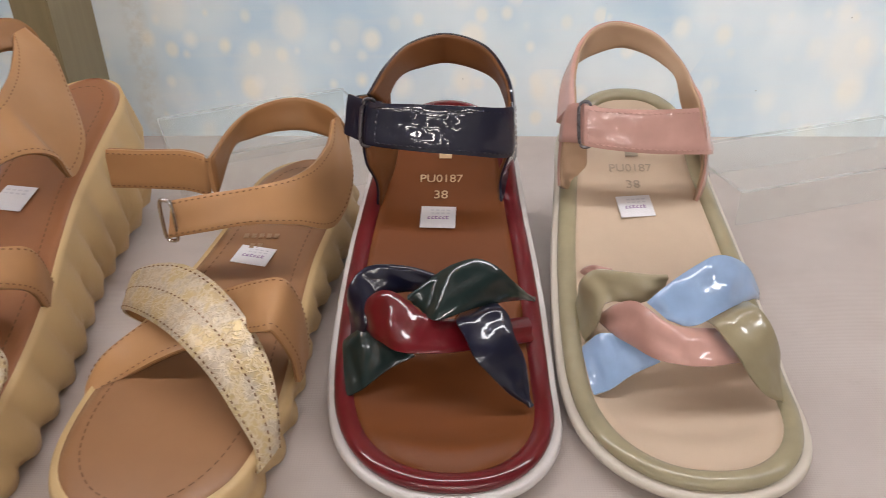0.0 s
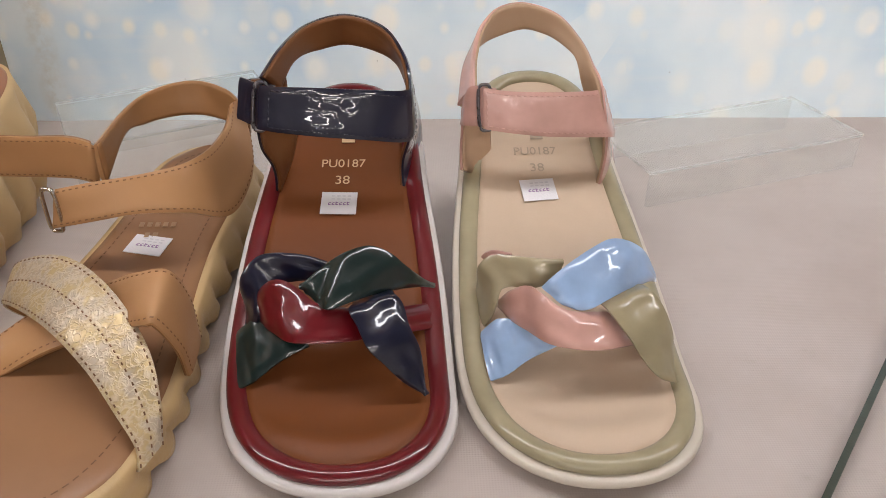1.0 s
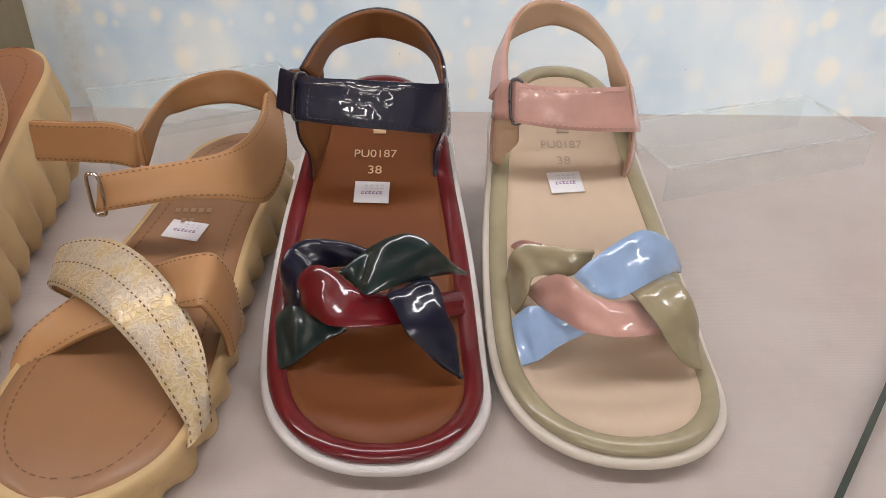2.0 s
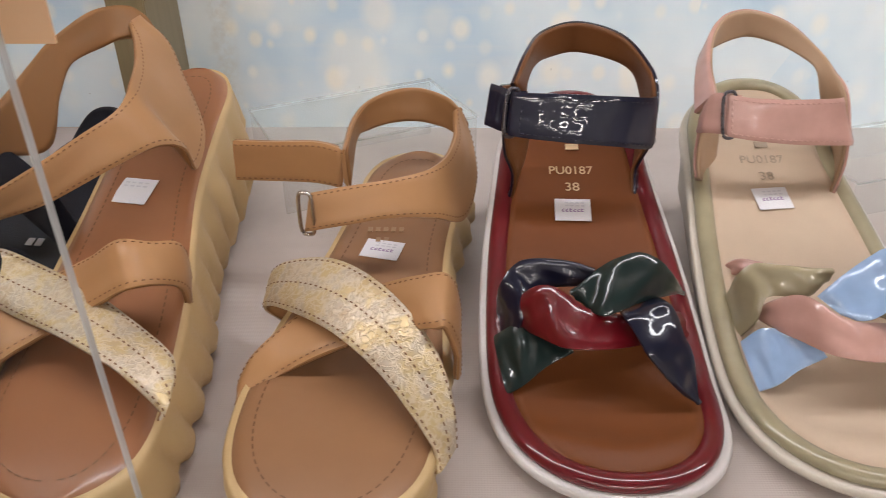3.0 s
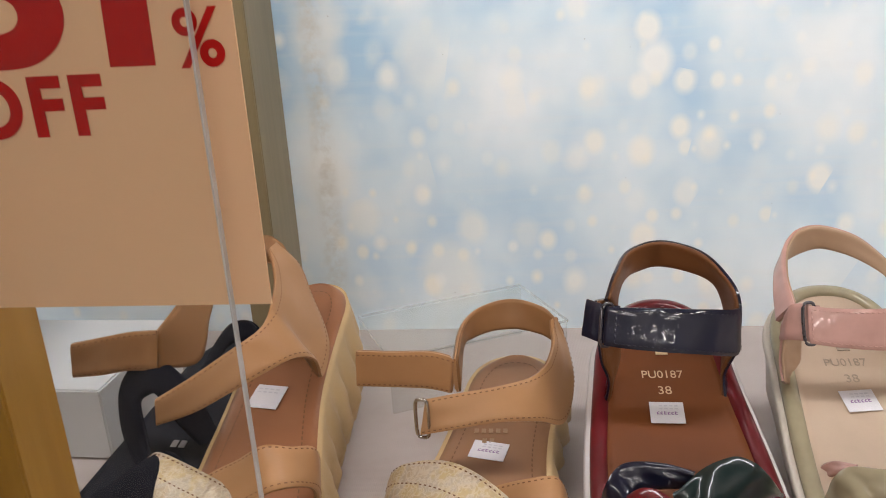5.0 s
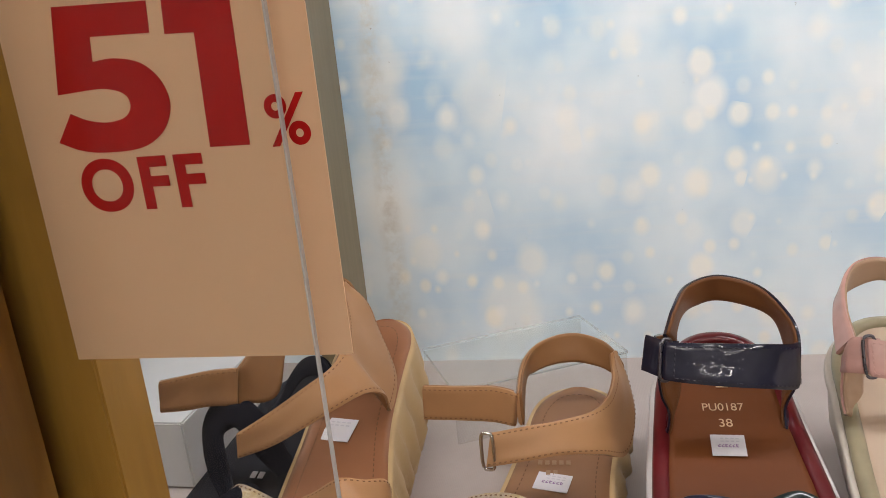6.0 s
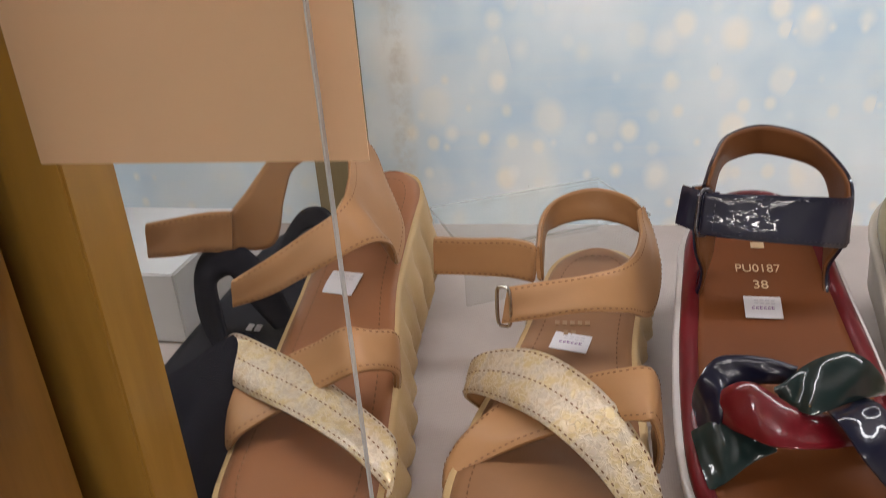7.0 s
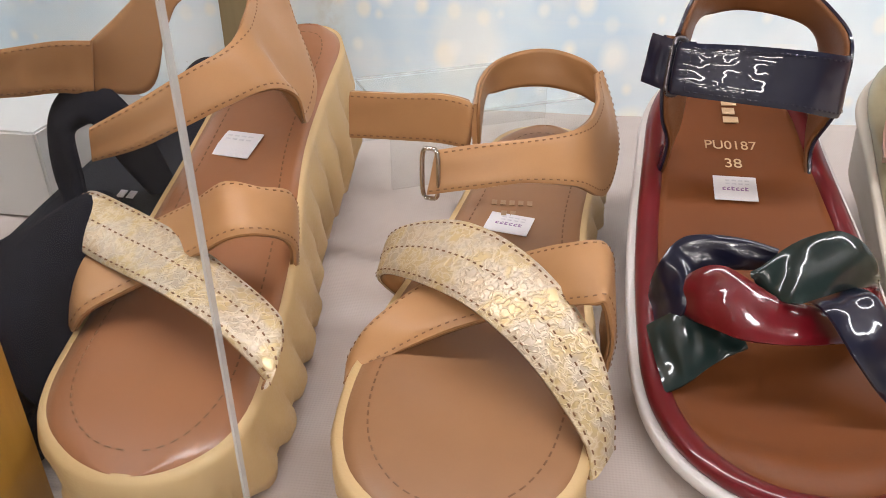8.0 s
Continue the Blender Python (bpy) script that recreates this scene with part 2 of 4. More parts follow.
M = dict(
    tan=leather("tan_leather", (0.40, 0.212, 0.096)),
    tan_lining=leather("tan_lining", (0.26, 0.125, 0.048), 0.5),
    tan_bed=leather("tan_footbed", (0.28, 0.116, 0.052), 0.34, 0.4, 0.4),
    tan_bed_matt=leather("tan_footbed_matt", (0.275, 0.137, 0.064), 0.42, 0.12, 0.35),
    foam=mottled("honey_foam_sole", (0.52, 0.36, 0.175), 0.5, 0.06, 30, 700, 0.0001).m,
    gold=gold_foil(),
    thread=mottled("brown_thread", (0.21, 0.105, 0.045), 0.8).m,
    pale_thread=mottled("pale_thread", (0.17, 0.085, 0.04), 0.8).m,
    navy=patent("navy_patent", (0.007, 0.008, 0.022)),
    green=patent("green_patent", (0.007, 0.018, 0.017)),
    red=patent("red_patent", (0.115, 0.004, 0.008)),
    olive=patent("olive_patent", (0.30, 0.252, 0.155)),
    blue=patent("light_blue_patent", (0.28, 0.40, 0.60)),
    pink=patent("pink_patent", (0.52, 0.295, 0.25)),
    red_rim=patent("red_patent_rim", (0.12, 0.006, 0.010), 60.0, 0.0008, 0.8, 0.035),
    olive_rim=patent("olive_patent_rim", (0.33, 0.285, 0.18), 60.0, 0.0008, 0.7, 0.035),
    navy_strap=patent("navy_patent_strap", (0.007, 0.008, 0.024), 60.0, 0.0030, 1.0, 0.02),
    pink_strap=patent("pink_patent_strap", (0.52, 0.295, 0.25), 60.0, 0.0024, 0.9, 0.02),
    brown_bed=leather("brown_footbed", (0.148, 0.046, 0.013), 0.45, 0.0, 0.2),
    brown_lining=leather("brown_lining", (0.15, 0.058, 0.020), 0.5),
    beige_bed=leather("beige_footbed", (0.52, 0.400, 0.295), 0.5, 0.0, 0.2),
    beige_lining=leather("beige_lining", (0.40, 0.265, 0.17), 0.5),
    white_sole=mottled("white_rubber", (0.58, 0.54, 0.52), 0.5, 0.05, 30, 600, 0.0001).m,
    cream_sole=mottled("cream_rubber", (0.58, 0.52, 0.44), 0.5, 0.05, 30, 600, 0.0001).m,
    black=mottled("black_suede", (0.009, 0.009, 0.014), 0.85, 0.3, 60, 1200, 0.00003, spec=0.1).m,
    black_bed=mottled("black_footbed", (0.010, 0.010, 0.016), 0.6, 0.3, 60, 1200, 0.0002, spec=0.2).m,
    metal=mottled("polished_steel", (0.62, 0.60, 0.57), 0.22, 0.1, metal=1.0).m,
    dark_metal=mottled("dark_steel", (0.14, 0.13, 0.14), 0.3, 0.1, metal=1.0).m,
    paper=mottled("sticker_paper", (0.70, 0.68, 0.70), 0.5, 0.03).m,
    ink=mottled("purple_ink", (0.30, 0.17, 0.34), 0.5).m,
    grey_ink=mottled("grey_ink", (0.60, 0.58, 0.62), 0.5).m,
    foil_text=mottled("gilt_print", (0.62, 0.44, 0.26), 0.4, 0.2, metal=0.3).m,
    faint_text=mottled("faint_gilt_print", (0.33, 0.20, 0.11), 0.45, 0.2).m,
    acrylic_edge=clear("acrylic_edge", 0.17, 0.1),
    grey_text=mottled("grey_print", (0.34, 0.27, 0.20), 0.5, 0.2).m,
    cloth=linen(),
    backdrop=bokeh_print(),
    post=wood("olive_gold_laminate", (0.19, 0.145, 0.07), (0.25, 0.195, 0.105)),
    gold_wood=wood("gold_brown_laminate", (0.29, 0.14, 0.016), (0.41, 0.21, 0.03)),
    brown_wood=wood("brown_laminate", (0.19, 0.085, 0.012), (0.27, 0.12, 0.018)),
    card=thin_card(),
    red_ink=mottled("red_ink", (0.40, 0.006, 0.004), 0.7, 0.05, depth=0.00001, spec=0.12).m,
    glass=clear("clear_glass", 0.002, 0.02),
    # White film mixed into the door's edge imitates the light it catches.
    glass_edge=clear("whitened_glass_edge", 0.46, 0.15, (0.74, 0.73, 0.70)),
    dark_edge=mottled("dark_green_glass_edge", (0.05, 0.065, 0.055), 0.2, 0.2, 60, 400).m,
    acrylic=clear("clear_acrylic", 0.055, 0.08),
    white_box=mottled("white_acrylic", (0.60, 0.60, 0.60), 0.35, 0.04, 20, 300, 0.00005, coat=0.1).m,
    wall=mottled("painted_wall", (0.33, 0.315, 0.30), 0.8, 0.05, 3, 200, 0.0003).m,
    floor=mottled("shop_floor", (0.32, 0.29, 0.27), 0.3, 0.12, 4, 60, 0.0002).m,
)


def lamp_material(strength, tint):
    k = Mat("lit_diffuser", (0.9, 0.9, 0.9))
    k.set("Emission Color", (*tint, 1))
    k.set("Emission Strength", strength)
    return k.m


# ---- building helpers ----
def part(name, bm, material, parent=None, label="", smooth=True):
    """Links a bmesh as one mesh object under a thing or part."""
    bmesh.ops.recalc_face_normals(bm, faces=bm.faces)
    me = bpy.data.meshes.new(name)
    bm.to_mesh(me)
    bm.free()
    me.materials.append(material)
    for p in me.polygons:
        p.use_smooth = smooth
    ob = new(name, me)
    if parent:
        ob.parent = parent
    if label:
        ob["label"] = label
    return ob


def thing(name, at, label, category, group=""):
    ob = new(name)
    ob.location = at
    ob.empty_display_size = 0.02
    return tagged(ob, label, category, group)


def box(lo, hi, bevel=0.0, bm=None):
    bm = bm or bmesh.new()
    made = bmesh.ops.create_cube(bm, size=1)["verts"]
    for v in made:
        v.co = [lo[i] + (v.co[i] + 0.5) * (hi[i] - lo[i]) for i in range(3)]
    if bevel:
        edges = list({e for v in made for e in v.link_edges})
        bmesh.ops.bevel(bm, geom=edges, offset=bevel, segments=2, affect="EDGES")
    return bm


def spline(points, n):
    """n + 1 points on a Catmull-Rom curve through the given ones."""
    pts = [Vector(p) for p in points]
    if len(pts) == 2:
        return [pts[0].lerp(pts[1], i / n) for i in range(n + 1)]
    ends = [2 * pts[0] - pts[1], *pts, 2 * pts[-1] - pts[-2]]
    out = []
    for i in range(n + 1):
        s = i / n * (len(pts) - 1)
        j = min(int(s), len(pts) - 2)
        f = s - j
        a, b, c, d = ends[j:j + 4]
        out.append(0.5 * (2 * b + (c - a) * f + (2 * a - 5 * b + 4 * c - d) * f * f + (3 * b - a - 3 * c + d) * f ** 3))
    return out


def grid_shell(top, under):
    """A closed mesh between two point grids of the same size."""
    bm = bmesh.new()
    n, m = len(top), len(top[0])
    a = [[bm.verts.new(p) for p in row] for row in top]
    b = [[bm.verts.new(p) for p in row] for row in under]
    for i in range(n - 1):
        for j in range(m - 1):
            bm.faces.new((a[i][j], a[i][j + 1], a[i + 1][j + 1], a[i + 1][j]))
            bm.faces.new((b[i][j], b[i + 1][j], b[i + 1][j + 1], b[i][j + 1]))
        for j, k in ((0, 1), (m - 1, 0)):
            bm.faces.new((a[i][j], a[i + 1][j], b[i + 1][j], b[i][j]))
    for j in range(m - 1):
        for i in (0, n - 1):
            bm.faces.new((a[i][j], a[i][j + 1], b[i][j + 1], b[i][j]))
    return bm


def band(e0, e1, n=36, m=8, crown=0.0, wrinkle=0.0, seed=0.0):
    """Surface points and normals of a band between two edge curves."""
    a, b = spline(e0, n), spline(e1, n)
    rows, normals = [], []
    for i in range(n + 1):
        t = (a[min(i + 1, n)] + b[min(i + 1, n)]) - (a[max(i - 1, 0)] + b[max(i - 1, 0)])
        nrm = (b[i] - a[i]).cross(t).normalized()
        row = []
        for j in range(m + 1):
            s = j / m
            p = a[i].lerp(b[i], s)
            lift = crown * (1 - (2 * s - 1) ** 2) ** 0.6 if crown else 0.0
            if wrinkle:
                q = Vector((s * 2.2 + seed, i / n * 7.0, seed * 3.1))
                lift += wrinkle * noise.noise(q) * (0.3 + 0.7 * math.sin(math.pi * s))
            row.append(p + nrm * lift)
        rows.append(row)
        normals.append(nrm)
    return rows, normals


def strap(parent, name, e0, e1, outer, lining=None, thick=0.0016, crown=0.0, wrinkle=0.0, stitch=None, lines=(0.1, 0.9), label="", seed=0.0, n=36):
    """A leather strap: an outer layer, a lining under it and rows of stitches, each a mesh."""
    rows, normals = band(e0, e1, n, 10, crown, wrinkle, seed)
    m = len(rows[0]) - 1

    def roll(row, nrm, depth, keep):
        out = []
        for j, p in enumerate(row):
            s = min(j, m - j) / m
            out.append(p - nrm * (depth + (keep if s == 0 else 0)))
        return out

    top = [roll(r, k, 0, thick * 0.35) for r, k in zip(rows, normals)]
    low = [roll(r, k, thick, -thick * 0.1) for r, k in zip(rows, normals)]
    ob = part(name, grid_shell(top, low), outer, parent, label)
    ob.data.set_sharp_from_angle(angle=radians(55))
    if lining:
        u = [roll(r, k, thick * 1.02, 0) for r, k in zip(rows, normals)]
        w = [roll(r, k, thick * 1.7, -thick * 0.2) for r, k in zip(rows, normals)]
        shrink = lambda g: [[p.lerp(row[m // 2], 0.02) for p in row] for row in g]
        part("lining", grid_shell(shrink(u), shrink(w)), lining, ob, "smooth inner lining")
    if stitch:
        sewing(ob, rows, normals, lines, stitch)
    return ob


def sewing(parent, rows, normals, lines, material, step=0.0032, size=0.0015):
    bm = bmesh.new()
    m = len(rows[0]) - 1
    for s in lines:
        j, f = min(int(s * m), m - 1), s * m - min(int(s * m), m - 1)
        path = [r[j].lerp(r[j + 1], f) + k * 0.00010 for r, k in zip(rows, normals)]
        dashes(bm, path, normals, step, size)
    part("stitching", bm, material, parent)


def dashes(bm, path, normals, step, size):
    gone, need = 0.0, step * 0.5
    for i in range(len(path) - 1):
        a, b = path[i], path[i + 1]
        length = (b - a).length
        if length < 1e-7:
            continue
        d = (b - a) / length
        side = normals[i].cross(d).normalized() * 0.00032
        up = normals[i] * 0.00020
        while need <= gone + length:
            c = a + d * (need - gone)
            h = d * size * 0.5
            lo = [bm.verts.new(c + q) for q in (-h - side, h - side, h + side, -h + side)]
            hi = [bm.verts.new(c + up + 0.6 * q) for q in (-h - side, h - side, h + side, -h + side)]
            bm.faces.new(hi)
            for x in range(4):
                bm.faces.new((lo[x], lo[(x + 1) % 4], hi[(x + 1) % 4], hi[x]))
            need += step
        gone += length


def tube(path, radius, sides=8, closed=False, squash=1.0):
    bm = bmesh.new()
    n = len(path)
    rings = []
    for i in range(n):
        a = path[(i - 1) % n if closed else max(i - 1, 0)]
        b = path[(i + 1) % n if closed else min(i + 1, n - 1)]
        t = (b - a).normalized()
        up = Vector((0, 0, 1)) if abs(t.z) < 0.9 else Vector((0, 1, 0))
        x = t.cross(up).normalized()
        y = x.cross(t).normalized()
        r = radius(i / n) if callable(radius) else radius
        rings.append([bm.verts.new(path[i] + r * (math.cos(q) * x + squash * math.sin(q) * y)) for q in (2 * math.pi * k / sides for k in range(sides))])
    for i in range(n if closed else n - 1):
        for k in range(sides):
            bm.faces.new((rings[i][k], rings[i][(k + 1) % sides], rings[(i + 1) % n][(k + 1) % sides], rings[(i + 1) % n][k]))
    if not closed:
        bm.faces.new(rings[0])
        bm.faces.new(rings[-1])
    return bm


def curve_of(pairs):
    """A smooth function through (position, value) pairs."""
    xs, ys = zip(*pairs)

    def at(x):
        x = min(max(x, xs[0]), xs[-1])
        j = max(i for i in range(len(xs) - 1) if xs[i] <= x or i == 0)
        h = xs[j + 1] - xs[j]
        f = (x - xs[j]) / h
        slope = lambda i: (ys[min(i + 1, len(xs) - 1)] - ys[max(i - 1, 0)]) / (xs[min(i + 1, len(xs) - 1)] - xs[max(i - 1, 0)])
        a, b = slope(j) * h, slope(j + 1) * h
        return (2 * f ** 3 - 3 * f * f + 1) * ys[j] + (f ** 3 - 2 * f * f + f) * a + (3 * f * f - 2 * f ** 3) * ys[j + 1] + (f ** 3 - f * f) * b

    return at


class Last:
    """The plan and height curves of a sole: v runs from the toe to the heel."""

    def __init__(self, length, half, centre, top, under, toe, heel):
        self.length, self.toe, self.heel = length, toe, heel
        self.half, self.centre, self.top, self.under = map(curve_of, (half, centre, top, under))

    def sides(self, inset, n=56):
        """Left edge, right edge and v at n + 1 places along the sole."""
        out = []
        for i in range(n + 1):
            v = inset + (self.length - 2 * inset) * (1 - math.cos(math.pi * i / n)) / 2
            a, b = (v - inset) / (self.toe - inset * 0.6), (self.length - inset - v) / (self.heel - inset * 0.6)
            w = self.half(v) - inset
            for e in (a, b):
                if e < 1:
                    w *= max(0.0, 1 - (1 - max(e, 0)) ** 2.3) ** (1 / 2.3)
            c = self.centre(v)
            out.append((c - w, c + w, v))
        return out

    def loop(self, inset, n=56):
        s = self.sides(inset, n)
        return [(l, v) for l, r, v in s] + [(r, v) for l, r, v in reversed(s[1:-1])]


def sole(last, levels, n=56):
    """A closed body from rings: each level is (inset, height function)."""
    bm = bmesh.new()
    rings = []
    for inset, height in levels:
        s = last.sides(inset, n)
        left = [bm.verts.new((l, v, height(v, l))) for l, r, v in s]
        right = [left[0]] + [bm.verts.new((r, v, height(v, r))) for l, r, v in s[1:-1]] + [left[-1]]
        rings.append((left, right))
    for (l0, r0), (l1, r1) in zip(rings, rings[1:]):
        for i in range(n):
            bm.faces.new((l0[i], l0[i + 1], l1[i + 1], l1[i]))
            bm.faces.new((r0[i + 1], r0[i], r1[i], r1[i + 1]))
    for left, right in (rings[0], rings[-1]):
        for i in range(n):
            bm.faces.new([v for k, v in enumerate((left[i], left[i + 1], right[i + 1], right[i])) if v not in (left[i], left[i + 1], right[i + 1], right[i])[:k]])
    return bm


def footbed(last, inset, height, thick, n=56, m=14):
    top, low = [], []
    for l, r, v in last.sides(inset, n):
        top.append([Vector((l + (r - l) * j / m, v, height(v, j / m))) for j in range(m + 1)])
        low.append([p - Vector((0, 0, thick)) for p in top[-1]])
    return grid_shell(top, low)


def writing(parent, name, body, size, at, tilt, material, turn=0.0, bold=0.0, squeeze=1.0, spacing=1.0):
    data = bpy.data.curves.new(name, "FONT")
    data.body, data.size, data.align_x, data.align_y, data.extrude, data.offset = body, size, "CENTER", "CENTER", 0.00005, bold
    data.space_character = spacing
    data.materials.append(material)
    ob = new(name, data)
    ob.parent = parent
    ob.matrix_local = pose(*at, tilt, 0, turn) @ Matrix.Diagonal((squeeze, 1, 1, 1))
    return ob


def sticker(parent, at, tilt, turn, wide, deep, marked="full"):
    base = part("price_sticker", box((-wide / 2, -deep / 2, 0), (wide / 2, deep / 2, 0.0003), 0.0), M["paper"], parent, "small white paper price sticker", False)
    base.matrix_local = pose(*at, tilt, 0, turn)
    if marked == "full":
        bm = bmesh.new()
        for k in range(6):
            x = (k - 2.5) * wide * 0.105
            up = deep * (0.05 if k in (2, 5) else 0.0)
            box((x - wide * 0.040, -deep * 0.10, 0.0003), (x + wide * 0.036, -deep * 0.065, 0.00040), 0, bm)
            box((x - wide * 0.040, -deep * 0.065, 0.0003), (x - wide * 0.008, deep * 0.0 + up, 0.00040), 0, bm)
            box((x - wide * 0.008, deep * 0.0, 0.0003), (x + wide * 0.036, deep * 0.03, 0.00040), 0, bm)
        part("printed_mark", bm, M["ink"], base, smooth=False)
    bm = bmesh.new()
    for k, y in enumerate((0.16, 0.30)):
        for q in range(4):
            x = -wide * 0.22 + q * wide * 0.15
            box((x, deep * y, 0.0003), (x + wide * 0.10, deep * (y + 0.05), 0.00040), 0, bm)
    part("price_line", bm, M["grey_ink"], base, smooth=False)
    return base


# ---- the display case and the shop ----
WALL_Y, GLASS_Y = 0.6216, 0.2016


def structure(name, lo, hi, material, label, bevel=0.0, category=""):
    ob = part(name, box(lo, hi, bevel), material, None, label, False)
    return tagged(ob, label, category, kind="structure")


def build_case():
    # the shelf with its cloth, gently uneven
    bm = bmesh.new()
    nx, ny = 120, 60
    x0, x1, y0, y1 = -1.0, 1.1, 0.13, WALL_Y + 0.02
    vs = [[bm.verts.new((x0 + (x1 - x0) * i / nx, y0 + (y1 - y0) * j / ny, 0.0008 * noise.noise(Vector((i * 0.35, j * 0.4, 3.3))) - 0.0008)) for j in range(ny + 1)] for i in range(nx + 1)]
    for i in range(nx):
        for j in range(ny):
            bm.faces.new((vs[i][j], vs[i + 1][j], vs[i + 1][j + 1], vs[i][j + 1]))
    tagged(part("shelf", bm, M["cloth"], None, "", True), "off-white cloth-covered display shelf with faint stains", "shelf", kind="structure")
    structure("shelf_board", (x0, y0, -0.030), (x1, y1, -0.004), M["brown_wood"], "brown laminate board under the shelf cloth")
    structure("backdrop", (-1.0, WALL_Y, -0.03), (1.1, WALL_Y + 0.012, 0.340), M["backdrop"], "pale blue printed panel with cream light discs", category="backdrop")
    structure("trim_top", (-1.0, 0.606, 0.3312), (1.1, WALL_Y + 0.012, 0.42), M["gold_wood"], "gold-brown laminate rail above the printed panel", 0.001)
    structure("trim_post", (-0.3265, 0.556, 0.0), (-0.3005, WALL_Y - 0.001, 0.3308), M["post"], "olive-gold laminate upright in front of the printed panel", 0.0008)
    structure("trim_stile", (-0.42, 0.208, -0.03), (-0.2775, 0.235, 0.60), M["gold_wood"], "gold-brown laminate upright of the display case", 0.001)
    structure("trim_frame", (-0.42, 0.14, -0.03), (-0.296, 0.198, 0.60), M["brown_wood"], "dark brown laminate frame of the display case", 0.001)
    structure("case_side_left", (-1.02, 0.13, -0.95), (-1.0, 0.70, 0.60), M["brown_wood"], "brown laminate side of the display case")
    structure("case_side_right", (1.1, 0.13, -0.95), (1.12, 0.70, 0.60), M["brown_wood"], "brown laminate side of the display case")
    structure("case_back", (-1.02, 0.66, -0.95), (1.12, 0.70, 0.60), M["brown_wood"], "brown laminate back of the display case")
    # Unseen top board, added to carry the assumed strip light.
    structure("case_top", (-1.02, 0.13, 0.60), (1.12, 0.70, 0.62), M["brown_wood"], "unseen brown board assumed over the case, carrying the strip light")
    structure("ground", (-3.0, -8.5, -1.0), (3.0, 1.2, -0.95), M["floor"], "pale polished shop floor")
    structure("wall_north", (-3.0, 1.2, -1.0), (3.0, 1.3, 1.9), M["wall"], "plain painted shop wall")
    structure("wall_south", (-3.0, -8.6, -1.0), (3.0, -8.5, 1.9), M["wall"], "plain painted shop wall")
    structure("wall_west", (-3.1, -8.6, -1.0), (-3.0, 1.3, 1.9), M["wall"], "plain painted shop wall")
    structure("wall_east", (3.0, -8.6, -1.0), (3.1, 1.3, 1.9), M["wall"], "plain painted shop wall")
    structure("ceiling", (-3.1, -8.6, 1.9), (3.1, 1.3, 2.0), M["wall"], "plain white shop ceiling")


def ceiling_light(at, wide, deep, strength):
    lamp = thing("ceiling_light", at, "long white ceiling light with a lit diffuser", "ceiling light", "ceiling lights")
    bm = bmesh.new()
    for sx, sy in ((-1, 0), (1, 0), (0, -1), (0, 1)):
        lo = (sx * wide / 2 - (0.012 if sx else wide / 2), sy * deep / 2 - (0.012 if sy else deep / 2), -0.03)
        hi = (sx * wide / 2 + (0.012 if sx else wide / 2), sy * deep / 2 + (0.012 if sy else deep / 2), 0.0)
        box(lo, hi, 0, bm)
    part("frame", bm, M["white_box"], lamp, smooth=False)
    part("diffuser", box((-wide / 2 + 0.013, -deep / 2 + 0.013, -0.02), (wide / 2 - 0.013, deep / 2 - 0.013, -0.012)), strength, lamp, smooth=False)


def build_lights():
    lit = lamp_material(LAMP, (1.0, 0.94, 0.90))
    for x in (-1.5, 0.1, 1.7):
        for y in (-7.8, -6.5, -5.2, -3.9, -2.6):
            ceiling_light((x, y, 1.9), 1.2, 0.13, lit)


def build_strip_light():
    """An unseen tube fitting, assumed under the case top to light backdrop and sandals."""
    root = thing("assumed_strip_light", (0.05, 0.34, 0.60), "unseen long white strip light assumed under the case top", "strip light")
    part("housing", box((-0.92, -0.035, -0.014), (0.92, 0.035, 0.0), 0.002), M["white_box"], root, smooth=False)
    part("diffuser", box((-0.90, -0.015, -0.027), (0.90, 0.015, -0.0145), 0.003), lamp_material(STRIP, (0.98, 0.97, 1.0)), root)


def build_glass():
    panel = thing("sliding_glass_door", (0, 0, 0), "clear sliding glass door with a whitened edge", "glass door")
    pane = part("pane", box((-0.42, GLASS_Y - 0.0012, 0.0), (-0.1945, GLASS_Y + 0.0012, 0.58)), M["glass"], panel, smooth=False)
    pane.visible_shadow = False
    part("edge_strip", box((-0.1944, GLASS_Y - 0.0013, 0.0), (-0.1938, GLASS_Y + 0.0013, 0.58)), M["glass_edge"], panel, "pale glass edge, whitened to imitate caught light", False)
    # a second pane standing askew at the other end
    other = thing("glass_strip", (0.169, 0.242, 0), "dark green edge of a glass sheet lying on the shelf", "glass sheet")
    d = Vector((0.0665, 0.081, 0)).normalized()
    s = Vector((d.y, -d.x, 0))
    bm = bmesh.new()
    corners = [(-0.06, 0), (0.20, 0), (0.20, 0.0030), (-0.06, 0.0030)]
    lo = [bm.verts.new(d * a + s * b) for a, b in corners]
    hi = [bm.verts.new(d * a + s * b + Vector((0, 0, 0.006))) for a, b in corners]
    bm.faces.new(lo[::-1]), bm.faces.new(hi)
    for i in range(4):
        bm.faces.new((lo[i], lo[(i + 1) % 4], hi[(i + 1) % 4], hi[i]))
    part("edge_strip", bm, M["dark_edge"], other, smooth=False)


